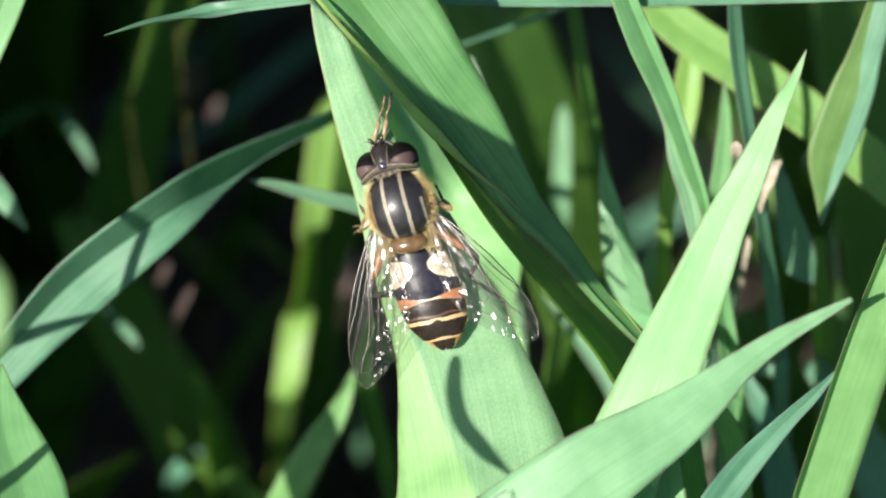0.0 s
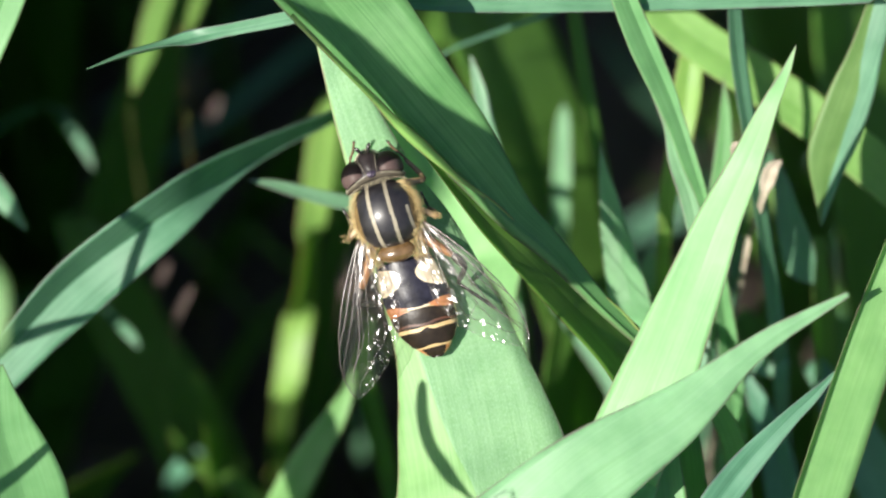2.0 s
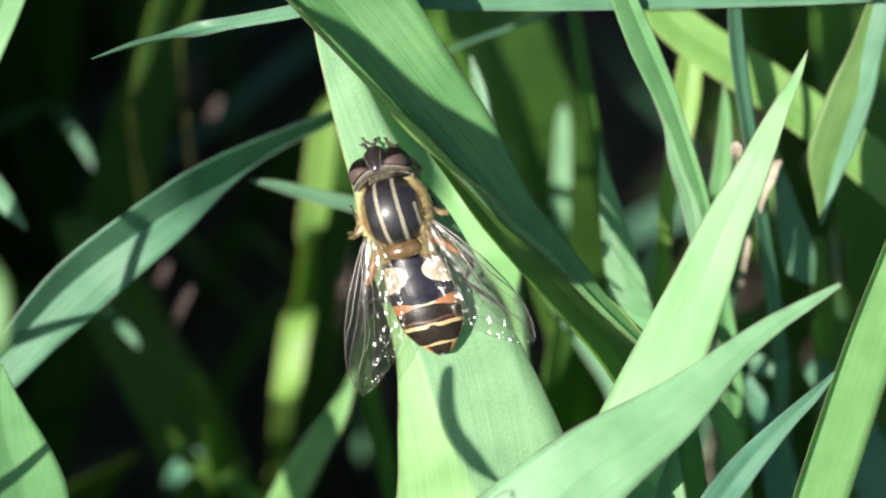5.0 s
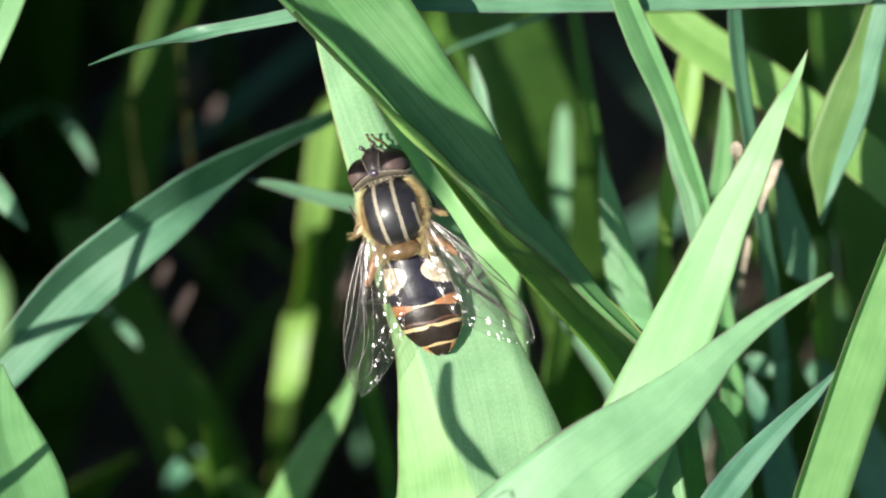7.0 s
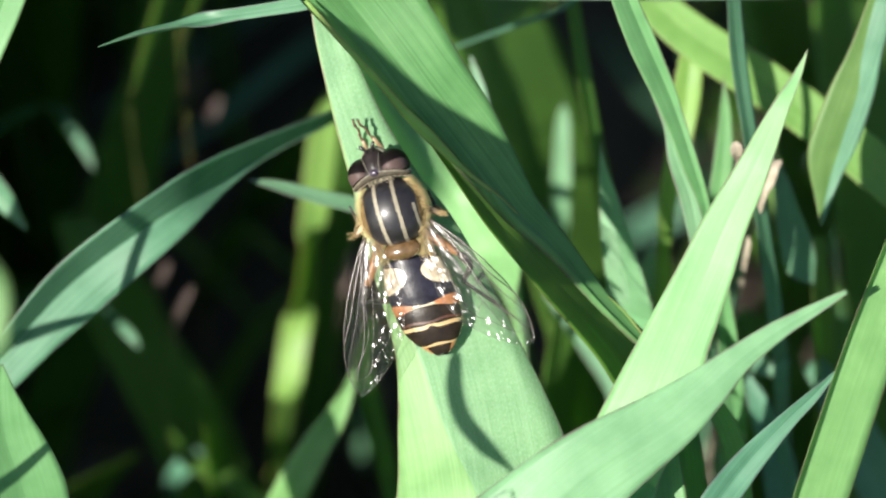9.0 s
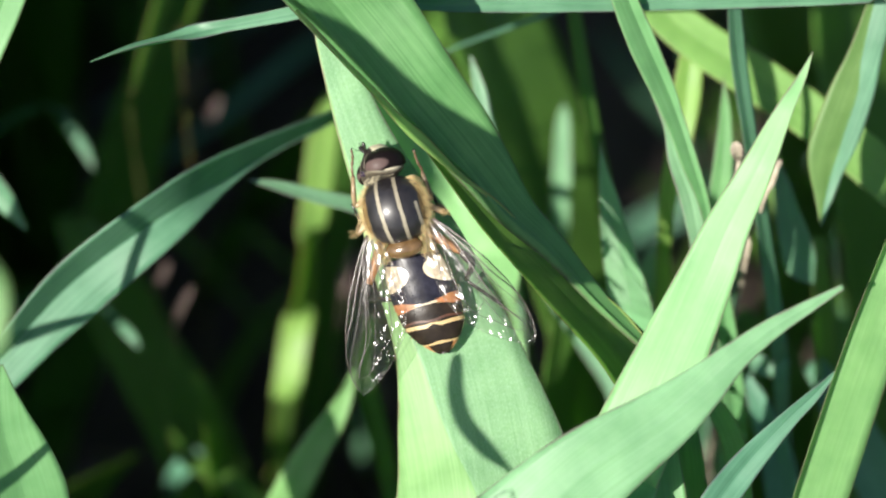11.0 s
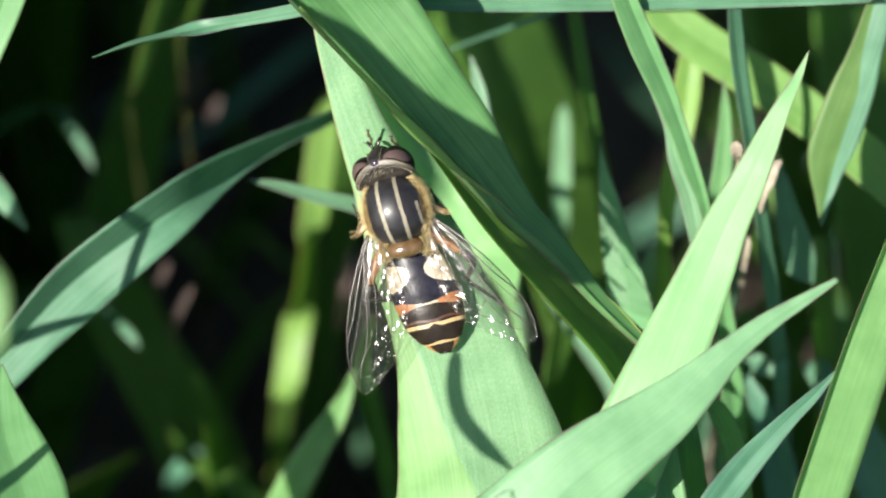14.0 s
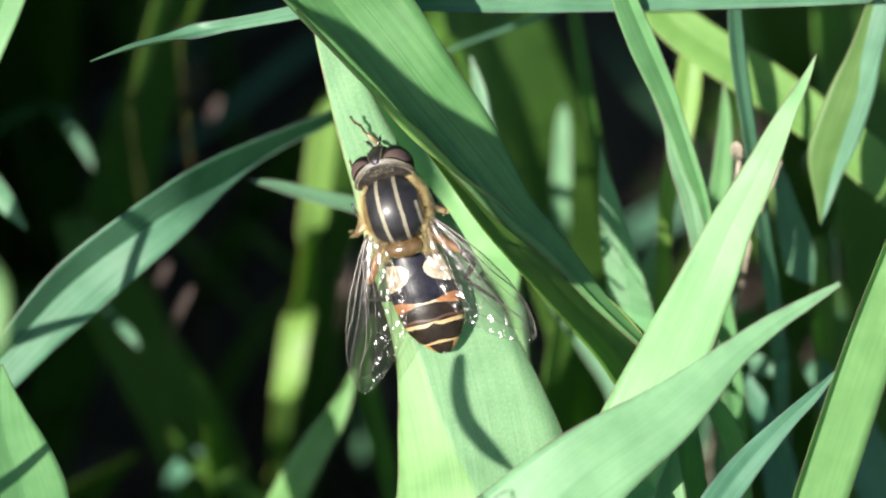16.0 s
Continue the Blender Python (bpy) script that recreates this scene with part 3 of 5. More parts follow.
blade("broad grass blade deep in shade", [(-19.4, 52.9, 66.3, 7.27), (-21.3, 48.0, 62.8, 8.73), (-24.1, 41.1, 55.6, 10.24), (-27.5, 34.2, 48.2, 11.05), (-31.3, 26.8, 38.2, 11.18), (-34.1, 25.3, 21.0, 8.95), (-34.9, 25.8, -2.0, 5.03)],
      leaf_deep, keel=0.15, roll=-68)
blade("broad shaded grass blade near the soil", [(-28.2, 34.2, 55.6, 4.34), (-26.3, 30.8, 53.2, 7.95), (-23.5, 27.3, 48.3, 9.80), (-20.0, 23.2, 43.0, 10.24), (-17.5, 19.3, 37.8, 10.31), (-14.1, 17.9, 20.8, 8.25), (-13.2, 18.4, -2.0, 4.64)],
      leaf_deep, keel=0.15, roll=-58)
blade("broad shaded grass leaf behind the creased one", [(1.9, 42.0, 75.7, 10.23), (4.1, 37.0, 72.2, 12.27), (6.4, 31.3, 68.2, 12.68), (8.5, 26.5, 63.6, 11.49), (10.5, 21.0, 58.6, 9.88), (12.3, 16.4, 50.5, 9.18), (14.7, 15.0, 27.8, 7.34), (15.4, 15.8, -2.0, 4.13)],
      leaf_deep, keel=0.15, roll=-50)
blade("blue-green grass blade low in the clump", [(6.8, 13.1, 76.2, 0.15), (8.5, 11.4, 75.0, 0.70), (10.3, 9.5, 73.7, 1.24), (11.8, 7.5, 72.3, 1.31), (12.6, 4.7, 69.1, 1.32), (15.9, 1.4, 38.0, 1.05), (16.8, 2.1, -2.0, 0.59)],
      leaf_pale, keel=0.15)
blade("blue-green grass blade beside the near blade", [(20.2, 4.7, 78.9, 0.38), (21.1, 2.9, 77.6, 1.51), (22.2, 0.9, 75.0, 2.27), (23.0, -1.7, 72.0, 2.43), (26.7, -5.0, 39.6, 1.94), (27.8, -4.2, -2.0, 1.09)],
      leaf_blue, keel=0.15)
blade("short bright grass blade beneath the near one", [(16.2, -3.6, 90.1, 0.29), (17.5, -5.1, 89.1, 1.29), (18.5, -6.3, 87.1, 1.51), (19.0, -8.1, 84.6, 1.52), (22.4, -11.5, 46.5, 1.21), (23.3, -10.4, -2.0, 0.68)],
      leaf_lit, keel=0.15)
blade("bright grass blade under the near one", [(13.7, -9.7, 95.7, 0.69), (13.8, -11.9, 94.1, 1.60), (14.0, -14.2, 92.5, 2.08), (14.3, -16.5, 89.6, 2.16), (16.1, -20.6, 49.3, 1.73), (16.6, -19.6, -2.0, 0.97)],
      leaf_lit, keel=0.15)
blade("drooping blue-green grass tip", [(24.6, 9.0, 83.1, 0.15), (23.8, 9.7, 84.2, 2.06), (23.2, 11.0, 85.7, 2.17), (22.7, 12.2, 87.2, 1.57), (22.3, 13.7, 88.3, 1.12), (21.6, 15.1, 88.6, 0.97), (20.8, 16.7, 87.3, 0.98), (20.4, 18.7, 81.4, 1.00), (20.9, 21.3, 71.0, 1.04), (17.5, 12.0, 30.0, 0.9), (17.0, 14.0, -2.0, 0.6)],
      leaf_blue, keel=0.15)
blade("yellow-green grass blade behind the upright ones", [(16.6, 21.7, 94.4, 1.12), (16.2, 18.9, 92.5, 1.86), (15.7, 15.9, 90.4, 1.71), (15.1, 14.0, 87.9, 1.35), (14.8, 12.7, 84.5, 0.98), (14.9, 11.2, 76.1, 1.15), (15.0, 11.8, 41.8, 0.92), (15.1, 13.6, -2.0, 0.52)],
      leaf_yellow, keel=0.15)
blade("blue-green grass blade low at the clump's rim", [(25.2, 8.6, 74.3, 1.54), (27.4, 5.5, 72.1, 2.69), (29.6, 2.9, 69.0, 3.48), (31.6, -0.1, 65.7, 3.49), (38.5, -2.9, 36.2, 2.79), (40.4, -2.1, -2.0, 1.57)],
      leaf_blue, keel=0.15)
blade("thin grass blade bowed over the shaded leaf", [(-2.4, 20.5, 89.9, 0.23), (0.2, 22.2, 91.1, 0.45), (3.6, 23.3, 91.9, 0.60), (7.6, 24.5, 92.7, 0.68), (12.0, 27.6, 92.4, 0.76), (16.8, 35.5, 76.1, 0.81), (21.6, 41.7, 41.8, 0.65), (23.0, 44.9, -2.0, 0.36)],
      leaf_blue, keel=0.15, roll=-62)
blade("grass tip bent sideways", [(-27.9, 13.6, 82.7, 0.15), (-29.4, 15.3, 83.9, 1.67), (-31.3, 17.3, 85.3, 1.75), (-33.9, 19.8, 87.0, 1.52), (-38.8, 21.9, 86.1, 1.53), (-43.5, 19.2, 76.8, 1.56), (-51.9, 19.1, 42.2, 1.25), (-54.2, 20.8, -2.0, 0.70)],
      leaf_blue, keel=0.15, roll=-30)
blade("pale grass blade behind the creased leaf", [(1.8, 19.6, 94.2, 0.15), (2.4, 17.7, 92.9, 0.89), (2.9, 15.9, 91.6, 1.04), (3.6, 14.4, 89.3, 0.82), (4.3, 12.2, 86.6, 0.75), (4.9, 9.0, 81.9, 0.75), (7.1, 6.0, 45.1, 0.60), (7.7, 7.1, -2.0, 0.34)],
      leaf_pale, keel=0.15)
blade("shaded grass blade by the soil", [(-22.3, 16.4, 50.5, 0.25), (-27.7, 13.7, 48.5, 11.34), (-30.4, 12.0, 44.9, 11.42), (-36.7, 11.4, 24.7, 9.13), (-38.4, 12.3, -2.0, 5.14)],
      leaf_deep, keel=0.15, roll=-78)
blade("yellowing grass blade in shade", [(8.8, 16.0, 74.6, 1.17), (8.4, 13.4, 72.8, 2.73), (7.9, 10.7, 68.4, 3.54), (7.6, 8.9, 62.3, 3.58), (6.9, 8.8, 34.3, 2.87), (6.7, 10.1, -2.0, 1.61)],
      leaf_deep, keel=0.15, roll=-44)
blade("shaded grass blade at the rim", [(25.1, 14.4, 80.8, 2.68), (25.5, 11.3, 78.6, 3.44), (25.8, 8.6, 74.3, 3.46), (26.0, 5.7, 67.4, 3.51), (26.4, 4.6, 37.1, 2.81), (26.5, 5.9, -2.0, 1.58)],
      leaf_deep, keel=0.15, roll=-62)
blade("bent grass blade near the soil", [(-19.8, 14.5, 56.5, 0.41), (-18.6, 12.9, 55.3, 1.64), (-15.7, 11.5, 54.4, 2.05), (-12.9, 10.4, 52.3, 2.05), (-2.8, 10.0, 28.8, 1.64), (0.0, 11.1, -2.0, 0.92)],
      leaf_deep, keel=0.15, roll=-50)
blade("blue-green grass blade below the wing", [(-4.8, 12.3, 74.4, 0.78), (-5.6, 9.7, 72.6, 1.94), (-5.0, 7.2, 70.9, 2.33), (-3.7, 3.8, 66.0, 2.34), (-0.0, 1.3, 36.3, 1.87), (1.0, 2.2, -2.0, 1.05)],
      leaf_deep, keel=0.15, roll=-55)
# Out of view: added to throw the moving crescent shadow on the fly's leaf.
blade("unseen slender blade casting a crescent shadow on the fly's leaf", [(-25.1, -32.0, 130.0, 0.40), (-25.2, -32.5, 129.6, 0.8), (-25.2, -33.8, 128.7, 1.0), (-24.5, -35.3, 127.6, 1.0), (-22.9, -36.7, 126.7, 0.90), (-21.2, -37.7, 126.0, 0.30), (-19.7, -38.7, 125.3, 0.16), (-18.3, -41.5, 123.3, 0.16), (-6.7, -49.0, 67.8, 0.13), (-3.4, -48.1, -2.0, 0.07)],
      leaf_bright, keel=0.15, key="slender", pivot=6)
# Three stems added out of view, each laid to cast one narrow shadow bar.
blade("unseen thin stem casting a narrow shadow bar", [(-36.6, -10.0, 119.4, 0.10), (-37.4, -12.2, 117.9, 0.60), (-38.5, -14.8, 116.1, 0.80), (-39.4, -17.4, 114.2, 0.90), (-40.3, -20.4, 112.2, 1.00), (-47.1, -27.7, 61.7, 0.80), (-49.0, -27.0, -2.0, 0.45)],
      leaf_lit, keel=0.15)
blade("unseen thin stem casting a narrow shadow bar", [(-39.9, -18.1, 115.9, 0.10), (-42.8, -18.6, 115.5, 0.50), (-46.0, -19.4, 115.0, 0.80), (-49.6, -20.6, 114.1, 1.00), (-51.8, -23.2, 112.3, 1.00), (-67.4, -29.1, 61.7, 0.80), (-71.7, -28.0, -2.0, 0.45)],
      leaf_lit, keel=0.15)
blade("unseen thin stem casting a narrow shadow bar", [(-40.3, -28.1, 119.4, 0.10), (-42.1, -29.6, 118.3, 0.50), (-44.2, -31.3, 117.1, 0.70), (-46.9, -33.6, 115.5, 0.80), (-67.3, -38.2, 63.5, 0.64), (-73.1, -36.7, -2.0, 0.36)],
      leaf_lit, keel=0.15)
# Added out of view; its outline shapes the shadow across the creased leaf.
blade("unseen arching leaf that shades the creased leaf", [(-22.0, -33.5, 139.0, 0.30), (-23.7, -32.0, 140.0, 5.00), (-26.3, -29.5, 142.3, 4.60), (-29.6, -27.5, 144.6, 3.10), (-32.9, -25.8, 146.8, 2.10), (-36.9, -22.9, 149.5, 1.60), (-40.3, -21.4, 151.5, 0.90), (-43.1, -19.7, 153.5, 0.90), (-47.9, -18.5, 157.6, 1.60), (-53.1, -14.3, 157.3, 2.40), (-55.0, -12.6, 148.9, 3.00), (-48.7, -6.3, 127.4, 3.20), (-40.2, 1.6, 70.1, 2.56), (-37.8, 6.5, -2.0, 1.44)],
      leaf_lit, keel=0.1)
blade("withered pinkish grass tip", [(-17.8, 20.8, 65.8, 0.16), (-18.3, 20.2, 65.3, 0.81), (-18.8, 19.3, 64.7, 0.81), (-19.3, 19.3, 62.2, 0.08), (-22.1, 21.2, 34.2, 0.07), (-22.9, 23.1, -2.0, 0.04)],
      litter, keel=0.15, roll=-48)
blade("withered pinkish grass tip", [(-19.9, 25.7, 61.8, 0.16), (-20.3, 25.1, 61.4, 0.82), (-20.6, 24.4, 60.9, 0.74), (-20.8, 24.7, 58.7, 0.08), (-22.5, 27.3, 32.3, 0.07), (-23.0, 29.3, -2.0, 0.04)],
      litter, keel=0.15, roll=-48)
blade("withered pinkish grass tip", [(-6.8, 35.6, 49.2, 0.26), (-7.1, 34.5, 48.5, 0.95), (-7.5, 33.3, 47.6, 0.78), (-7.7, 32.8, 46.1, 0.09), (-9.7, 32.5, 25.3, 0.07), (-10.2, 33.5, -2.0, 0.04)],
      litter, keel=0.15, roll=15)
blade("withered brown grass tip", [(-16.8, 41.5, 60.7, 0.17), (-17.1, 41.0, 60.3, 0.94), (-17.4, 40.3, 59.9, 0.94), (-17.7, 40.6, 57.6, 0.09), (-19.5, 43.1, 31.7, 0.07), (-20.0, 45.0, -2.0, 0.04)],
      litter, keel=0.15, roll=-48)
blade("withered tan husk beside the tall blade", [(21.7, 9.8, 95.9, 0.14), (21.1, 9.4, 95.6, 0.87), (20.8, 9.0, 94.7, 0.94), (20.6, 8.6, 93.8, 0.44), (20.3, 8.6, 91.3, 0.44), (20.0, 8.8, 89.1, 0.33), (18.3, 9.9, 49.3, 0.2), (17.7, 12.4, -2.0, 0.1)],
      husk, keel=0.4)
blade("small pinkish withered bud", [(18.4, 8.4, 99.8, 0.29), (18.5, 8.1, 99.6, 0.78), (18.6, 8.0, 98.9, 0.71), (18.8, 8.6, 97.5, 0.29), (19.0, 11.2, 51.8, 0.23), (19.1, 13.8, -2.0, 0.13)],
      husk, keel=0.15)
blade("thin dry stem lying in the shade", [(-23.2, 27.7, 31.5, 0.13), (-27.0, 28.1, 31.7, 0.13), (-31.0, 28.3, 31.9, 0.13), (-34.2, 28.5, 30.9, 0.13), (-38.0, 28.3, 28.3, 0.14), (-43.9, 29.0, 15.5, 0.11), (-45.5, 29.8, -2.0, 0.06)],
      straw, keel=0.15)
blade("grass tip catching a fleck of sun", [(-25.2, 29.4, 68.1, 0.24), (-25.9, 30.6, 69.0, 0.73), (-26.7, 31.6, 69.7, 0.73), (-28.1, 34.2, 69.0, 0.57), (-31.0, 36.9, 64.8, 0.58), (-37.6, 37.0, 57.6, 0.60), (-47.2, 38.8, 31.7, 0.48), (-49.9, 40.6, -2.0, 0.27)],
      leaf_blue, keel=0.15, roll=-20)
blade("grass tip catching a fleck of sun", [(-21.5, 15.5, 65.7, 0.24), (-22.1, 16.2, 66.2, 0.72), (-23.1, 17.5, 65.9, 0.64), (-24.9, 20.8, 63.3, 0.57), (-29.2, 24.9, 58.8, 0.58), (-38.2, 25.5, 51.9, 0.59), (-48.5, 27.4, 28.6, 0.47), (-51.4, 29.0, -2.0, 0.27)],
      leaf_blue, keel=0.15, roll=-20)
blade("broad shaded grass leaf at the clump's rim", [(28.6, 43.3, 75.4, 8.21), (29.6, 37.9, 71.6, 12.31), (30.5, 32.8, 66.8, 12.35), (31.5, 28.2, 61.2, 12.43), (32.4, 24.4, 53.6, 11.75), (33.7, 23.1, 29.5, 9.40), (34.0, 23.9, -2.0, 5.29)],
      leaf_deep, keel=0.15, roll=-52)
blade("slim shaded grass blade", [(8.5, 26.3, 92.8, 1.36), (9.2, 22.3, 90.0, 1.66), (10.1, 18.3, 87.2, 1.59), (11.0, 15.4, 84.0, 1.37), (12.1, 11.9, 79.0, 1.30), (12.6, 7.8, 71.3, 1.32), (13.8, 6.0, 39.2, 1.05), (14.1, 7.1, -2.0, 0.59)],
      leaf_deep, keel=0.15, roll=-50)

# Three dark leaves, turned from the sun, added to fill gaps with shade.
blade("added dark leaf standing for shade at the clump's rim", [(22.1, 41.4, 75.2, 8.49), (23.2, 39.3, 72.6, 13.94), (24.5, 37.2, 69.9, 15.54), (25.6, 35.7, 66.4, 14.86), (26.9, 34.7, 60.8, 13.47), (24.0, 26.0, 25.0, 9.0), (24.0, 27.0, -2.0, 6.0)],
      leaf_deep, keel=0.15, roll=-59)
blade("added dark leaf standing for shade under the near blade", [(20.6, 16.8, 67.8, 3.01), (22.0, 14.7, 65.1, 8.30), (23.5, 12.6, 62.5, 10.59), (24.9, 10.7, 58.7, 11.43), (26.0, 9.9, 53.2, 10.81), (21.5, -2.0, 25.0, 8.0), (22.0, -1.0, -2.0, 5.0)],
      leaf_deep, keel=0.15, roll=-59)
blade("added dark leaf standing for shade below the narrow pale one", [(26.0, 15.6, 69.4, 2.99), (27.4, 13.6, 66.8, 8.99), (28.5, 11.5, 64.1, 11.27), (29.5, 9.7, 60.4, 12.11), (30.5, 8.8, 54.9, 11.50), (27.5, -2.0, 25.0, 8.0), (28.0, -1.0, -2.0, 5.0)],
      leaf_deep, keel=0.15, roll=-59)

blade("small blue-green grass tip low in the clump", [(14.2, 15.0, 78.8, 0.12), (14.3, 14.5, 78.4, 1.15), (14.2, 14.0, 77.4, 1.77), (13.9, 13.9, 75.5, 1.55), (13.6, 14.5, 71.1, 1.18), (11.0, 8.0, 30.0, 0.8), (11.0, 9.0, -2.0, 0.5)],
      leaf_pale, keel=0.2, roll=25)
blade("small blue-green grass tip under the near blade", [(22.5, 5.7, 77.2, 0.11), (21.8, 6.0, 77.3, 1.14), (21.1, 6.6, 77.1, 1.37), (20.4, 7.2, 75.8, 1.15), (20.0, 8.2, 71.5, 0.93), (15.5, -2.0, 30.0, 0.8), (15.5, -1.0, -2.0, 0.5)],
      leaf_pale, keel=0.2, roll=10)
blade("blurred grass tip low by the soil", [(-16.5, 14.6, 51.6, 0.12), (-17.5, 14.9, 51.9, 1.24), (-18.6, 14.9, 51.2, 1.83), (-19.8, 14.9, 49.4, 1.25), (-20.6, 16.1, 42.9, 1.02), (-20.5, 16.0, 15.0, 0.8), (-20.5, 17.0, -2.0, 0.5)],
      leaf_blue, keel=0.2, roll=20)

# Two added blades stand in for sun patches flickering on the deep blade behind.
blade("added slim blade imitating a flickering sun patch", [(-19.4, 41.3, 77.6, 0.16), (-20.0, 39.4, 76.3, 1.54), (-20.7, 37.8, 75.2, 1.79), (-21.3, 35.9, 73.9, 1.63), (-21.9, 34.4, 72.8, 0.98), (-22.2, 33.2, 72.0, 0.08), (-22.7, 33.8, 67.5, 0.06), (-21.0, 28.0, 30.0, 0.06), (-21.0, 29.0, -2.0, 0.05)],
      leaf_yellow, keel=0.12, key="flicker", pivot=5)
blade("added slim blade imitating a flickering sun patch", [(-16.7, 41.3, 77.6, 0.16), (-17.2, 39.8, 76.6, 0.98), (-17.6, 38.8, 75.9, 1.14), (-18.1, 37.6, 75.1, 0.89), (-18.6, 36.5, 74.3, 0.08), (-19.1, 37.2, 69.9, 0.06), (-17.5, 28.0, 30.0, 0.06), (-17.5, 29.0, -2.0, 0.05)],
      leaf_yellow, keel=0.12, key="glimmer", pivot=4)


# ---- the sward around the clump: one mass of blades that shades the clump's foot ----
def sward_kinds(rng):
    kinds, pieces = [], []
    for k in range(7):
        tall, lean, width = 100.0, rng.uniform(5, 40), rng.uniform(4.0, 7.5)
        rows = [(lean * 1.5, 0, tall, 0.1), (lean * 1.1, 2, tall * 0.9, width * 0.6), (lean * 0.6, 1, tall * 0.65, width), (lean * 0.2, 0, tall * 0.3, width * 0.9), (0, 0, -3, width * 0.5)]
        keel = rng.uniform(0.1, 0.4)
        kinds.append(leaf_mesh(rows, keel, steps=3, seed=100 + k)[0])
        pieces.append([leaf_mesh(rows[span], keel, steps=3, origin=rows[-1][:3], seed=100 + k)[0] for span in (slice(0, 4), slice(3, 5))])
    return kinds, pieces


def sward():
    rng = random.Random(5)
    kinds, pieces = sward_kinds(rng)
    meshes = []
    for k, pair in enumerate(pieces):
        meshes.append([])
        for name, bm in zip(("leaf", "stalk"), pair):
            me = bpy.data.meshes.new(name)
            bm.to_mesh(me)
            bm.free()
            me.polygons.foreach_set("use_smooth", [True] * len(me.polygons))
            me.materials.append((leaf_deep, leaf_blue, leaf_deep)[k % 3])
            meshes[-1].append(me)
    for k in range(70):
        x, y = rng.uniform(-0.05, 0.06), rng.uniform(0.015, 0.12)
        ob = new("grass_shoot")
        for me in meshes[k % 7]:
            new(me.name.split(".")[0], me).parent = ob
        tall = rng.uniform(0.25, 0.55) if x < 0.005 else rng.uniform(0.12, 0.25)
        ob.matrix_world = pose(x, y, 0, rng.uniform(-12, 12), rng.uniform(-12, 12), rng.uniform(0, 360)) @ Matrix.Diagonal((0.8, 0.8, tall, 1))
        tagged(ob, "shaded grass blade low in the sward", "grass", "blades of the sward")
    verts, faces, uvs, base = [], [], [], 0
    parts = []
    for bm in kinds:
        bm.verts.index_update()
        layer = bm.loops.layers.uv["leaf"]
        parts.append((np.array([v.co for v in bm.verts]), [[v.index for v in f.verts] for f in bm.faces], [tuple(lo[layer].uv) for f in bm.faces for lo in f.loops]))
        bm.free()
    placed = 0
    while placed < 1850:
        # The first 1300 form an unseen wall on the left, added to block the sun.
        if placed < 1300:
            x, y = rng.uniform(-88, -31), rng.uniform(-45, 100)
        else:
            x, y = rng.uniform(-260, 260), rng.uniform(-120, 300)
        if -34 < x < 34 and y > -42:
            continue
        top = min(87 + 0.7 * y, 150)
        if x > 34:
            top = min(top, 95)
        if top < 20:
            continue
        co, fs, uv = parts[rng.randrange(7)]
        m = np.array(pose(x * MM, y * MM, 0, rng.uniform(-6, 6), rng.uniform(-6, 6), rng.uniform(0, 360)).to_3x3() @ Matrix.Diagonal((rng.uniform(0.25, 1.1), 1.1, top * rng.uniform(0.8, 1.0) / 100)))
        at = co @ m.T + np.array((x * MM, y * MM, 0))
        rel = at - np.array(FOCUS)
        near = rel @ np.array(BACK) / MM
        slack = 1 - near / 261
        inside = (np.abs(rel[:, 0] / MM) < 30 * slack) & (np.abs(rel @ np.array(UP) / MM) < 18 * slack) & (near > -80)
        if inside.any() or near.max() > -8:
            continue
        verts.append(at)
        faces.extend([[i + base for i in f] for f in fs])
        uvs.extend(uv)
        base += len(co)
        placed += 1
    me = bpy.data.meshes.new("sward")
    me.from_pydata(np.concatenate(verts).tolist(), [], faces)
    me.uv_layers.new(name="side").data.foreach_set("uv", np.full(2 * len(uvs), 5.0, dtype=np.float32))
    me.uv_layers.new(name="leaf").data.foreach_set("uv", np.array(uvs, dtype=np.float32).ravel())
    me.polygons.foreach_set("use_smooth", [True] * len(me.polygons))
    me.materials.append(leaf_deep)
    tagged(new("sward", me), "dense green grass standing round the clump", "grass", kind="stuff")


sward()


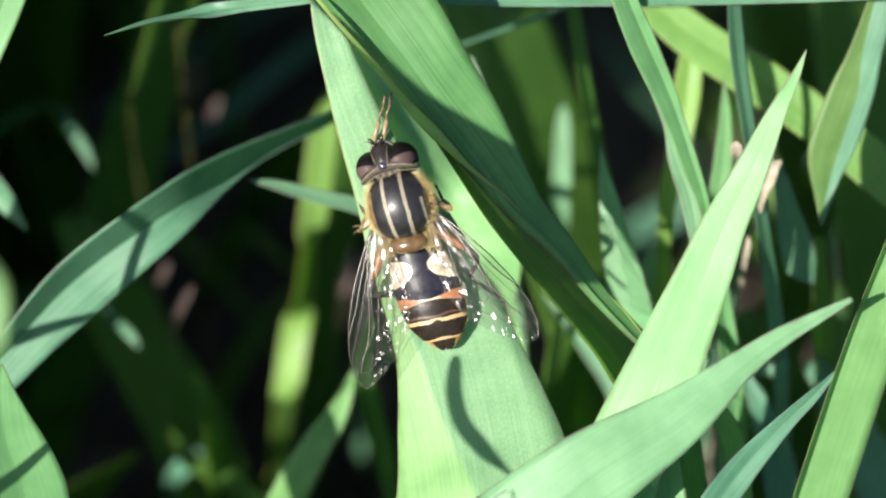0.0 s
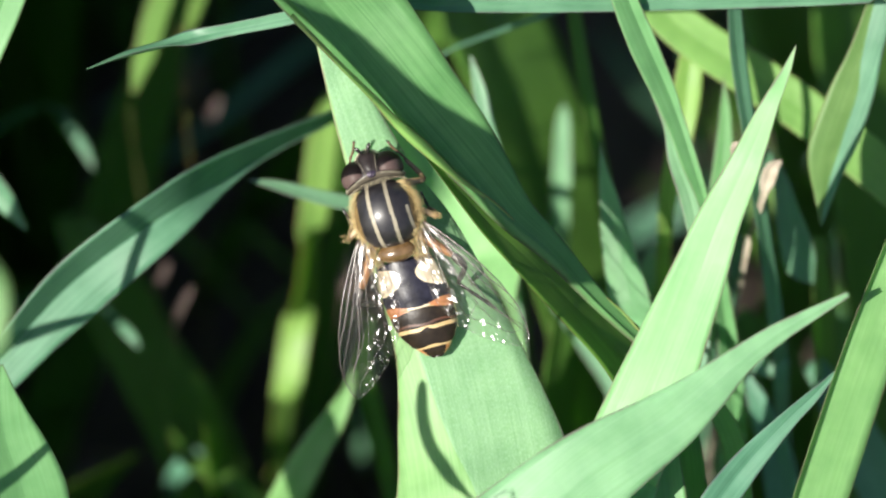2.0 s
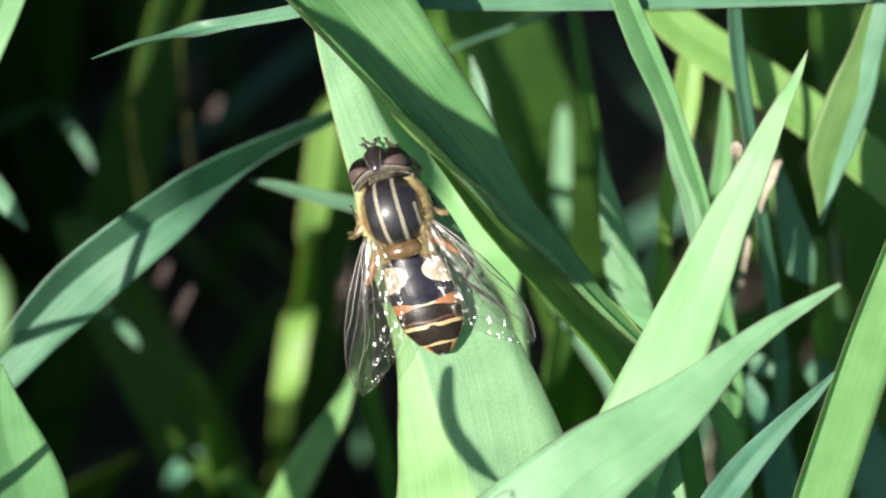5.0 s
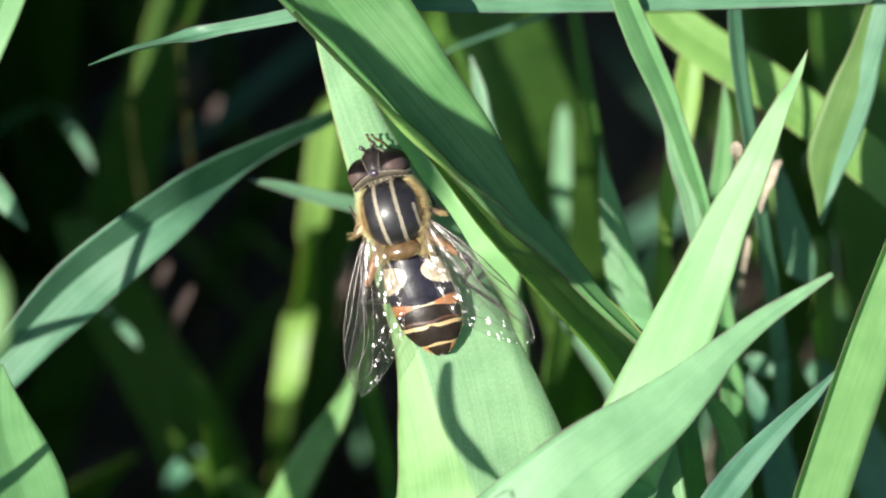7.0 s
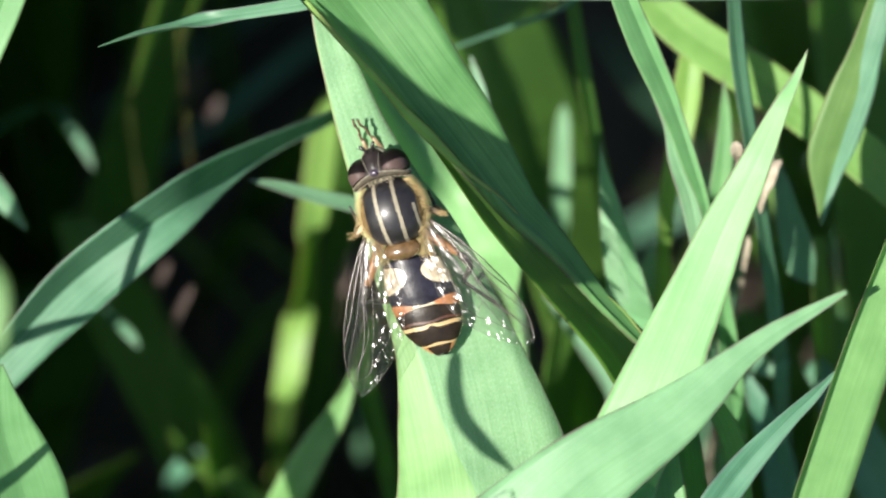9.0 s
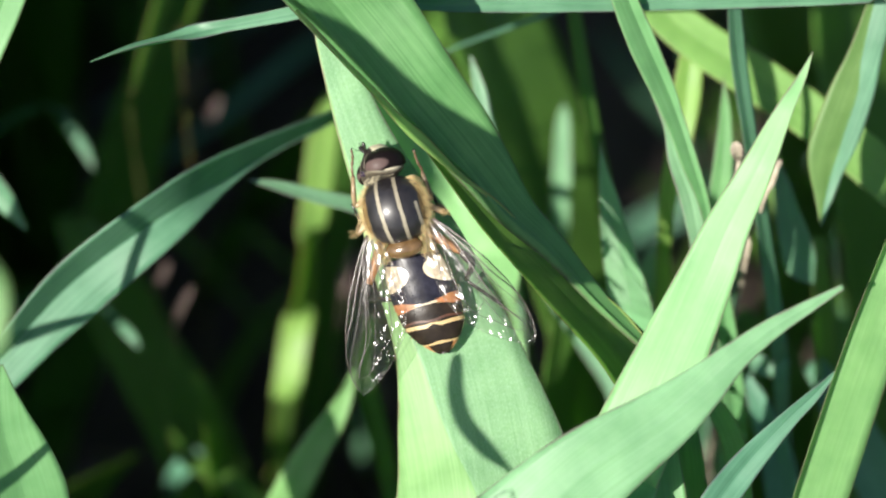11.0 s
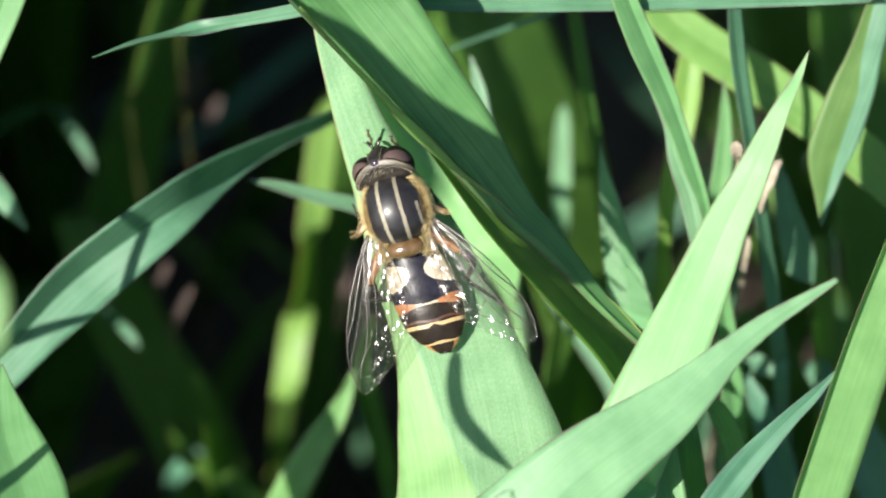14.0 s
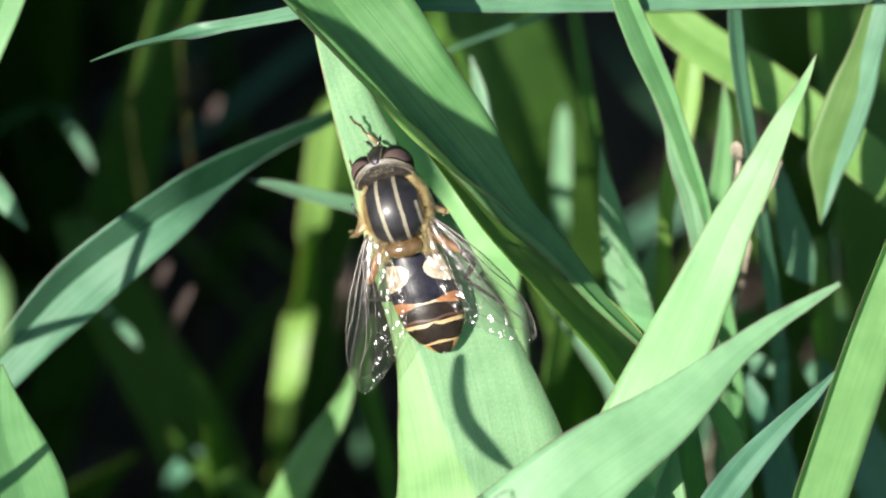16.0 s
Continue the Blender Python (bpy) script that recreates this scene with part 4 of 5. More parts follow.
def meadow():
    """Low solid blades all round, out to a pace or two, beyond the sward."""
    rng = np.random.default_rng(8)
    count = 14000
    far = 0.33 + 1.5 * rng.random(count) ** 1.4
    turn = rng.random(count) * 2 * np.pi
    root = np.stack([far * np.cos(turn), 0.09 + far * np.sin(turn), np.full(count, -0.003)], 1)
    tall = (0.045 + 0.05 * rng.random(count)) * np.minimum(1.0, 0.6 + far)
    facing = rng.random(count) * 2 * np.pi
    side = np.stack([np.cos(facing), np.sin(facing), np.zeros(count)], 1)
    lean = np.stack([-side[:, 1], side[:, 0], np.zeros(count)], 1) * (0.2 + 0.5 * rng.random(count))[:, None]
    up = np.array((0, 0, 1.0))
    wide = (0.002 + 0.002 * rng.random(count) + 0.001 * far)[:, None]
    rings = []
    for part, width in ((0.0, 0.6), (0.45, 1.0), (0.8, 0.6)):
        at = root + tall[:, None] * (part * up + part * part * lean)
        rings += [at - wide * width * side, at + 0.4 * wide * width * lean, at + wide * width * side]
    rings.append(root + tall[:, None] * (up + lean))
    verts = np.stack(rings, 1).reshape(-1, 3)
    quads = [(a + k, a + (k + 1) % 3, a + 3 + (k + 1) % 3, a + 3 + k) for a in (0, 3) for k in range(3)]
    ends = [(6 + k, 6 + (k + 1) % 3, 9) for k in range(3)]
    faces = [[i * 10 + v for v in f] for i in range(count) for f in quads + ends]
    me = bpy.data.meshes.new("meadow")
    me.from_pydata(verts.tolist(), [], faces)
    loops = np.array([v for f in faces for v in f])
    me.uv_layers.new(name="side").data.foreach_set("uv", np.full(2 * len(loops), 5.0, dtype=np.float32))
    me.uv_layers.new(name="leaf").data.foreach_set("uv", (verts[loops][:, (0, 2)] * 1000).astype(np.float32).ravel())
    me.materials.append(leaf_deep)
    tagged(new("meadow", me), "low green grass around the sward", "grass", kind="stuff")


meadow()


# ---- dry litter on the soil ----
def litter_bits():
    rng = random.Random(9)
    for k in range(60):
        bm = bmesh.new()
        size = rng.uniform(1.2, 3.2)
        blob(bm, (0, 0, 0), (size, size * rng.uniform(0.6, 1.0), size * 0.6), 0, 10, 8)
        for v in bm.verts:
            v.co *= 1 + 0.35 * noise.noise(v.co * 700 + Vector((k, 0, 0)))
        ob = finish("crumb", bm, litter if k % 3 else straw)
        ob.matrix_world = pose(rng.uniform(-0.045, 0.05), rng.uniform(0.0, 0.16), 0.003, 0, 0, rng.uniform(0, 360))
        tagged(ob, "pinkish dry crumb of litter on the soil", "litter", "crumbs on the soil")


litter_bits()


# ---- the hoverfly: +y to its head, +z away from the leaf, built in mm ----
FLY_SPOT = FOCUS - 2.8 * MM * RIGHT + 2.4 * MM * UP + 0.15 * MM * BACK
FLY_TURN = radians(14)


def fly_pose(dx, dy, turn):
    """The fly shifted by dx, dy mm over its leaf and turned by degrees."""
    a = FLY_TURN + radians(turn)
    x = math.cos(a) * RIGHT + math.sin(a) * UP
    y = -math.sin(a) * RIGHT + math.cos(a) * UP
    m = Matrix((x, y, BACK)).transposed().to_4x4() @ pose(0, 0, 0, 0, -7, 0)
    return Matrix.Translation(FLY_SPOT + MM * (dx * RIGHT + dy * UP)) @ m


def hairs(name, parent, spots, length, label, seed, mat):
    """Fine hairs that stand out from spots of (place, way), in mm."""
    rng = random.Random(seed)
    bm = bmesh.new()
    for p, way in spots:
        p, way = Vector(p), Vector(way).normalized()
        way = (way + Vector((rng.uniform(-0.5, 0.5), rng.uniform(-0.7, 0.3), rng.uniform(-0.4, 0.5)))).normalized()
        size = length * rng.uniform(0.5, 1.1)
        bend = way * size + Vector((0, -0.15, 0.05)) * size
        tube_into(bm, [p * MM, (p + way * size * 0.5) * MM, (p + bend) * MM], [0.009 * MM, 0.007 * MM, 0.002 * MM], 4)
    return tagged(finish(name, bm, mat, parent, label), kind="stuff")


def hoverfly():
    fly = new("hoverfly")
    tagged(fly, "black and yellow striped hoverfly preening on a grass leaf", "insect")

    # thorax: four cream stripes on black, golden sides
    def back_pick(x, y, z):
        if z < 2.2 or abs(x - 0.04) > 1.62:
            return 2
        e = abs(x + 0.1 + 0.045 * y)
        lane = 0.63 - 0.02 * y * y
        if lane - 0.115 < e < lane + 0.115 or 1.5 < e < 1.66 and y < 0.2:
            return 1
        return 0
    rows = [(-2.05, 0.05, 2.25, 0.75, 0.6), (-1.75, 0.05, 2.25, 1.35, 1.1), (-1.0, 0.02, 2.25, 1.9, 1.55), (0.0, 0, 2.25, 2.02, 1.7), (1.0, 0, 2.2, 1.82, 1.5), (1.6, 0, 2.1, 1.4, 1.1), (1.95, 0, 2.05, 0.75, 0.65)]
    thorax = finish("thorax", loft(rows, 256, 16, back_pick), [black, cream, pile_skin], fly, "shining black back with cream stripes")
    rng = random.Random(3)
    spots = []
    for k in range(1000):
        a = rng.uniform(-1, 1)
        side = rng.choice((-1, 1))
        y = rng.uniform(-1.7, 1.8)
        r = 1.95 * math.sqrt(max(0.05, 1 - (y / 2.35) ** 2))
        up = rng.uniform(-0.3, 0.55)
        spots.append(((side * r * math.cos(up), y, 2.2 + 1.5 * math.sin(up)), (side, 0.1 * a, 0.35)))
    hairs("down", thorax, spots, 0.58, "golden pile", 11, hair_gold)
    bm = loft([(-3.08, 0.05, 2.3, 0.25, 0.12), (-2.95, 0.05, 2.35, 0.75, 0.35), (-2.7, 0.03, 2.42, 1.08, 0.55), (-2.3, 0.02, 2.4, 1.16, 0.55), (-1.9, 0.0, 2.3, 0.85, 0.35)], 48, 8)
    finish("scutellum", bm, amber, fly, "glossy amber shield")
    spots = [((s * rng.uniform(0.9, 1.75), rng.uniform(-2.9, -1.5), rng.uniform(1.7, 2.5)), (s * 0.5, -0.8, 0.5)) for s in (-1, 1) for k in range(260)]
    hairs("side_tuft", thorax, spots, 0.7, "golden tufts beside the shield", 12, hair_gold)

    # abdomen: four plates, each with its own bands
    def girth(f):
        return float(np.interp(f, [0, 0.163, 0.36, 0.57, 0.73, 0.86, 0.94, 1.0], [1.75, 2.05, 2.12, 2.06, 1.86, 1.32, 0.82, 0.3]))

    def axis(y):
        return 0.12 + 0.54 * (-3.0 - y) / 6.35

    def plate(pattern, y0, y1):
        rows = []
        for k in range(9):
            y = y1 + (y0 - y1) * k / 8
            f = (-3.0 - y) / 6.35
            wide = girth(f)
            step = 0.05 * (k / 8)
            rows.append((y, axis(y), 1.0 - 0.3 * f, wide - step, max(0.2, wide * 0.42) - step))
        return loft(rows, 240, 8, pattern)

    def second(x, y, z):
        e = abs(x - axis(y))
        if y < -5.74 - 0.3 * max(0.0, 1 - (e / 1.5) ** 2):
            return 2 if e > 0.7 else 1
        spot = (max(0.0, 1.95 - e) / 1.45) ** 2 + (abs(y + 4.15 + 0.12 * (e - 1.5)) / 0.82) ** 2
        return 1 if spot < 1 else 0

    def third(x, y, z):
        e = abs(x - axis(y))
        front = -6.1 - 0.26 * min(1.2, (e / 1.5) ** 1.6)
        if y > front:
            return 2 if e > 0.6 + 0.9 * (front + 0.35 - y) else 1
        return 3 if -7.2 < y + 0.06 * math.cos(e * 3) < -7.06 else 0

    def fourth(x, y, z):
        e = abs(x - axis(y))
        middle = -7.5 + 0.2 * math.exp(-(e / 0.28) ** 2) + 0.07 * min(e, 1.2)
        return 1 if abs(y - middle) < 0.1 + 0.02 * min(e, 1.0) else 0

    def fifth(x, y, z):
        e = abs(x - axis(y))
        if -8.68 < y < -8.54 + 0.04 * math.cos(e * 4):
            return 1
        return 2 if y < -8.68 and e > 0.8 + 0.6 * (y + 8.68) else 0
    abdomen = finish("abdomen", plate(second, -3.0, -6.15), [plate_black, moon, band_orange], fly, "blue-black plate with two pale half-moons")
    finish("abdomen_plate", plate(third, -6.08, -7.3), [band_black, band_yellow, band_orange, band_brown], fly, "black plate with orange corners")
    finish("abdomen_plate", plate(fourth, -7.24, -8.5), [band_black, band_yellow], fly, "black plate with a waved yellow band")
    finish("abdomen_tip", plate(fifth, -8.44, -9.35), [band_black, band_yellow, leg_orange], fly, "yellow tip with a black end")
    spots = []
    for k in range(110):
        f = rng.uniform(0.2, 1.0)
        y = -3.0 - 6.3 * f
        s = rng.choice((-1, 1))
        spots.append(((axis(y) + s * girth(f) * 0.99, y, 1.0 - 0.3 * f + rng.uniform(-0.3, 0.3)), (s, -0.6, 0.1)))
    hairs("fringe", abdomen, spots, 0.16, "short golden fringe", 13, hair_gold)

    # head, on the neck
    head = new("head")
    head.parent = fly
    head.location = Vector((-0.2, 2.1, 2.1)) * MM

    def skull_pick(x, y, z):
        back = y + 0.15 * x * x
        if back < 0.47:
            return 4 if back > 0.3 and abs(x) > 0.5 else 3 if back > 0.14 else 0
        return 1 if z < 0.5 else 2
    bm = loft([(-0.2, 0, -0.15, 0.4, 0.35), (-0.1, 0, -0.1, 1.0, 0.7), (0.1, 0, 0, 1.65, 1.1), (0.34, 0, 0, 1.93, 1.27), (0.5, 0, 0, 1.92, 1.3), (0.95, 0, -0.02, 1.5, 1.2), (1.4, 0, 0.0, 1.05, 1.0), (1.8, 0, 0.0, 0.68, 0.75), (2.05, 0, 0.0, 0.3, 0.4)], 96, 7, skull_pick, bow=0.15)
    finish("skull", bm, [dust_grey, face_pale, face_dark, occiput, rim_silver], head, "grey dusted skull with a pale face and silvery rim")
    for s in (-1, 1):
        bm = bmesh.new()
        blob(bm, (0, 0, 0), (0.98, 1.04, 1.3), 0, 72, 56)
        bmesh.ops.rotate(bm, verts=bm.verts[:], cent=(0, 0, 0), matrix=Matrix.Rotation(radians(s * 12), 3, "Z"))
        layer = bm.loops.layers.uv.new("field")
        for f in bm.faces:
            for loop in f.loops:
                co = loop.vert.co / MM
                loop[layer].uv = ((math.atan2(s * co.x, co.z) - 0.5) / 1.1, (co.y + 0.1) / 0.44)
        for v in bm.verts:
            back = 0.5 - 0.15 * (v.co.x / MM + s * 1.0) ** 2 - 0.55
            v.co.y = max(v.co.y, back * MM)
        eye = finish("eye", bm, eye_brown, head, "large dark brown compound eye with a painted pinkish reflection")
        eye.location = Vector((s * 1.0, 0.55, 0.04)) * MM
        bm = bmesh.new()
        tube_into(bm, [Vector(v) * MM for v in ((s * 0.36, 0.5, 1.26), (s * 0.42, 0.85, 1.22), (s * 0.5, 1.25, 1.05), (s * 0.56, 1.55, 0.8))], [0.015 * MM, 0.025 * MM, 0.035 * MM, 0.02 * MM], 8)
        finish("brow_line", bm, rim_silver, head, "pale line between brow and eye")
        bm = bmesh.new()
        tube_into(bm, [Vector(v) * MM for v in ((0, -0.1, 0), (s * 0.03, 0.06, 0.03), (s * 0.07, 0.14, 0.03), (s * 0.14, 0.3, 0.0), (s * 0.22, 0.46, -0.02), (s * 0.26, 0.54, -0.02))], [0.08 * MM, 0.085 * MM, 0.1 * MM, 0.135 * MM, 0.1 * MM, 0.03 * MM], 10)
        tube_into(bm, [Vector(v) * MM for v in ((s * 0.1, 0.22, 0.1), (s * 0.26, 0.4, 0.22), (s * 0.44, 0.58, 0.26))], [0.035 * MM, 0.025 * MM, 0.01 * MM], 6)
        antenna = finish("antenna", bm, leg_black, head, "short black bristled antenna")
        antenna.location = Vector((s * 0.17, 1.82, 0.72)) * MM
        antenna.rotation_euler = (radians(20), 0, radians(-s * 5))
    bm = bmesh.new()
    blob(bm, (0, 0.44, 1.16), (0.36, 0.24, 0.22), 0, 24, 16)
    for at in ((-0.14, 0.38, 1.37), (0.14, 0.38, 1.37), (0, 0.56, 1.38)):
        blob(bm, at, (0.07, 0.07, 0.06), 0, 12, 8)
    finish("vertex", bm, violet, head, "violet shining crown")
    bm = loft([(0.48, 0, 0.95, 0.3, 0.25), (0.7, 0, 0.9, 0.4, 0.36), (1.05, 0, 0.75, 0.5, 0.44), (1.45, 0, 0.5, 0.56, 0.5), (1.75, 0, 0.36, 0.44, 0.44), (1.95, 0, 0.3, 0.2, 0.25)], 40, 6)
    finish("brow", bm, face_dark, head, "dark brown brow above the face")
    spots = [((1.75 * math.sin(a), 0.05 - 0.4 * math.sin(a) ** 2, 1.15 * math.cos(a)), (math.sin(a), -0.6, math.cos(a))) for a in np.linspace(-1.6, 1.6, 110)]
    tuft = [((rng.uniform(-0.85, 0.85), rng.uniform(-0.12, 0.08), rng.uniform(0.35, 1.0)), (rng.uniform(-0.5, 0.5), -0.5, 1.0)) for k in range(130)]
    hairs("neck_tuft", head, tuft, 0.32, "pale tuft behind the head", 21, hair_pale)
    hairs("collar", head, spots, 0.2, "pale hairs behind the head", 14, hair_pale)

    # wings, held half open over the abdomen
    along = [0, 0.08, 0.2, 0.4, 0.6, 0.78, 0.9, 0.97, 1.0]
    lead = [-0.15, -0.42, -0.7, -1.05, -1.2, -1.1, -0.75, -0.35, 0.0]
    trail = [0.35, 1.0, 1.75, 2.5, 2.5, 1.8, 1.05, 0.5, 0.05]
    span = 9.85
    for s, spot, splay in ((-1, (-1.9, -1.2, 2.55), 17), (1, (2.0, -1.15, 2.55), 26.8)):
        def wing_at(f, c):
            a, b = np.interp(f, along, lead), np.interp(f, along, trail)
            run, wide = f * span, (b - a) * c
            crease = 0.05 * noise.noise(Vector((run * 1.7 + s * 7, wide * 2.6, 1.0))) + 0.024 * noise.noise(Vector((run * 2.2 + wide, wide * 6.5 - run, 5.0 + s)))
            ripple = (2.4 if s < 0 else 1.6) * crease * min(1.0, max(0.06, 1.5 * c - 0.35)) * min(1.0, 1.6 * f) + 0.011 * math.sin(c * 19 + f * 3)
            return Vector((float(-s * (a + (b - a) * c)), float(-f * span), float(0.35 * math.sin(math.pi * f) * (1 - c) + ripple))) * MM
        bm = bmesh.new()
        grid = [[bm.verts.new(wing_at(f, c)) for c in np.linspace(0, 1, 52)] for f in np.linspace(0, 1, 150) ** 0.9]
        for ra, rb in zip(grid, grid[1:]):
            for k in range(51):
                bm.faces.new((ra[k], ra[k + 1], rb[k + 1], rb[k]))
        wing = finish("wing", bm, membrane, fly, "clear veined wing")
        wing.matrix_basis = pose(spot[0] * MM, spot[1] * MM, spot[2] * MM, 4 if s < 0 else -2, -5 if s < 0 else 6, s * splay)
        courses = [[(0, 0.0), (0.3, 0.0), (0.6, 0.0), (0.85, 0.0), (0.99, 0.0)], [(0, 0.1), (0.25, 0.1), (0.5, 0.09), (0.68, 0.01)], [(0.02, 0.2), (0.3, 0.2), (0.6, 0.17), (0.88, 0.02)],
                   [(0.2, 0.24), (0.45, 0.34), (0.65, 0.42), (0.8, 0.3), (0.93, 0.06)], [(0.03, 0.3), (0.3, 0.42), (0.6, 0.5), (0.85, 0.6), (0.9, 0.3)], [(0.03, 0.4), (0.3, 0.62), (0.6, 0.78), (0.72, 0.7), (0.85, 0.62)],
                   [(0.02, 0.5), (0.2, 0.75), (0.42, 0.98)], [(0.33, 0.42), (0.36, 0.6)], [(0.48, 0.2), (0.5, 0.48)], [(0.6, 0.5), (0.63, 0.76)], [(0.12, 0.12), (0.4, 0.28), (0.7, 0.36), (0.9, 0.25)], [(0.04, 1.0), (0.2, 1.0), (0.4, 1.0), (0.6, 1.0), (0.8, 1.0), (0.99, 1.0)]]
        for course in courses:
            line = spline(course, 8)
            thick = 0.05 if course[0][1] < 0.15 else 0.014 if course[0][1] == 1.0 else 0.026
            bm = bmesh.new()
            tube_into(bm, [wing_at(f, c) for f, c in line], [thick * MM * (1 - 0.5 * f + 0.9 * math.exp(-f / 0.08)) for f, c in line], 6)
            finish("vein", bm, vein_brown, wing)

    for s, spot in ((-1, (-1.3, -4.2, 2.25)), (1, (1.45, -3.95, 2.3))):
        bm = bmesh.new()
        for ring in range(7):
            for k in range(24):
                r, a = ring / 6, 2 * math.pi * k / 24
                bm.verts.new(Vector((0.5 * r * math.cos(a) * (1 + 0.25 * math.sin(a + 0.6)), 0.66 * r * math.sin(a) * (1 + 0.15 * math.cos(3 * a)), -0.035 * r * r + 0.008 * math.sin(5 * a) * r)) * MM)
        bm.verts.ensure_lookup_table()
        for ring in range(6):
            for k in range(24):
                q = [ring * 24 + k, ring * 24 + (k + 1) % 24, (ring + 1) * 24 + (k + 1) % 24, (ring + 1) * 24 + k]
                bm.faces.new([bm.verts[i] for i in q])
        bmesh.ops.remove_doubles(bm, verts=bm.verts[:], dist=1e-7)
        bmesh.ops.recalc_face_normals(bm, faces=bm.faces[:])
        lobe = finish("wing_lobe", bm, membrane, fly, "glassy lobe at the wing's base")
        lobe.matrix_basis = pose(*(Vector(spot) * MM), -2, -8, s * 12)

    # halteres, middle and hind legs
    def leg(name, points, radii, mats, label):
        bm = bmesh.new()
        for i in range(len(points) - 1):
            a, b = Vector(points[i]), Vector(points[i + 1])
            tube_into(bm, [a * MM, a.lerp(b, 0.15) * MM, a.lerp(b, 0.5) * MM, a.lerp(b, 0.9) * MM, b * MM], [r * MM for r in (radii[i] * 0.6, radii[i] * 0.9, radii[i], radii[i] * 0.75, radii[i] * 0.6)], 10, min(i, len(mats) - 1))
        return finish(name, bm, mats, fly, label)
    leg("middle_leg", [(-1.3, 0.1, 1.6), (-2.7, -0.95, 1.6), (-2.5, -0.2, 0.5), (-2.75, 0.55, 0.12), (-2.85, 1.0, 0.08)], [0.24, 0.2, 0.11, 0.08], [leg_tan, leg_tan, leg_black], "tan middle leg")
    leg("middle_leg", [(1.3, 0.1, 1.6), (2.95, -0.95, 1.6), (2.4, -0.3, 0.6), (2.2, 0.4, 0.1), (2.1, 0.8, 0.05)], [0.24, 0.2, 0.11, 0.08], [leg_tan, leg_tan, leg_black], "tan middle leg")
    leg("hind_leg", [(-1.2, -1.4, 1.6), (-2.75, -4.1, 1.7), (-3.3, -4.95, 1.6), (-1.8, -5.35, 0.5), (-1.3, -6.6, 0.1)], [0.32, 0.3, 0.2, 0.12], [leg_orange, leg_black, leg_black], "hind leg with an orange thigh")
    leg("hind_leg", [(1.2, -1.4, 1.6), (3.25, -3.5, 1.8), (3.85, -4.35, 1.7), (3.0, -5.25, 0.7), (4.8, -7.35, 0.12)], [0.32, 0.3, 0.2, 0.12], [leg_orange, leg_black, leg_black], "hind leg with an orange thigh")
    for s in (-1, 1):
        spots = [((s * 2.8 + rng.uniform(-0.25, 0.25), -0.85 + rng.uniform(-0.25, 0.25), 1.8), (s, 0.2, 0.6)) for k in range(40)]
        hairs("knee_tuft", thorax, spots, 0.35, "golden tuft at the knee", 15 + s, hair_gold)

    # fore legs: thigh from the body, shin and foot hinged at the knee
    fore = []
    for s in (-1, 1):
        bm = bmesh.new()
        tube_into(bm, [(0, 0, 0), (0, 0.9 * MM, 0), (0, 2.2 * MM, 0.05 * MM), (0, THIGH * MM, 0)], [0.18 * MM, 0.25 * MM, 0.2 * MM, 0.15 * MM], 10)
        thigh = finish("fore_leg", bm, leg_tan, fly, "tan fore leg")
        bm = bmesh.new()
        tube_into(bm, [(0, 0, 0), (0, 0.6 * MM, 0.03 * MM), (0, 1.9 * MM, 0)], [0.13 * MM, 0.17 * MM, 0.125 * MM], 10, 0)
        foot = [1.85 + 0.07 * k for k in range(26)]
        tube_into(bm, [(0.05 * math.sin((y - 1.85) * 5.5) * MM, y * MM, 0.04 * math.sin((y - 1.85) * 3.7) * MM) for y in foot], [(0.108 - 0.04 * abs(math.sin((y - 1.9) * 7.4))) * MM for y in foot], 8, 2)
        for c in (-1, 1):
            tube_into(bm, [(0, 3.55 * MM, 0), (c * 0.05 * MM, 3.68 * MM, 0.02 * MM), (c * 0.07 * MM, 3.76 * MM, -0.05 * MM)], [0.035 * MM, 0.03 * MM, 0.01 * MM], 6, 1)
        shin = finish("shin", bm, [leg_tan, leg_black, leg_brown], thigh, "tan shin with a dark clawed foot")
        fore.append((thigh, shin))
    return fly, head, fore


THIGH, SHIN = 2.4, 3.6
fly, fly_head, fore_legs = hoverfly()


def turn_to(way, up):
    y = way.normalized()
    x = y.cross(up).normalized()
    return Matrix((x, y, x.cross(y))).transposed().to_4x4()


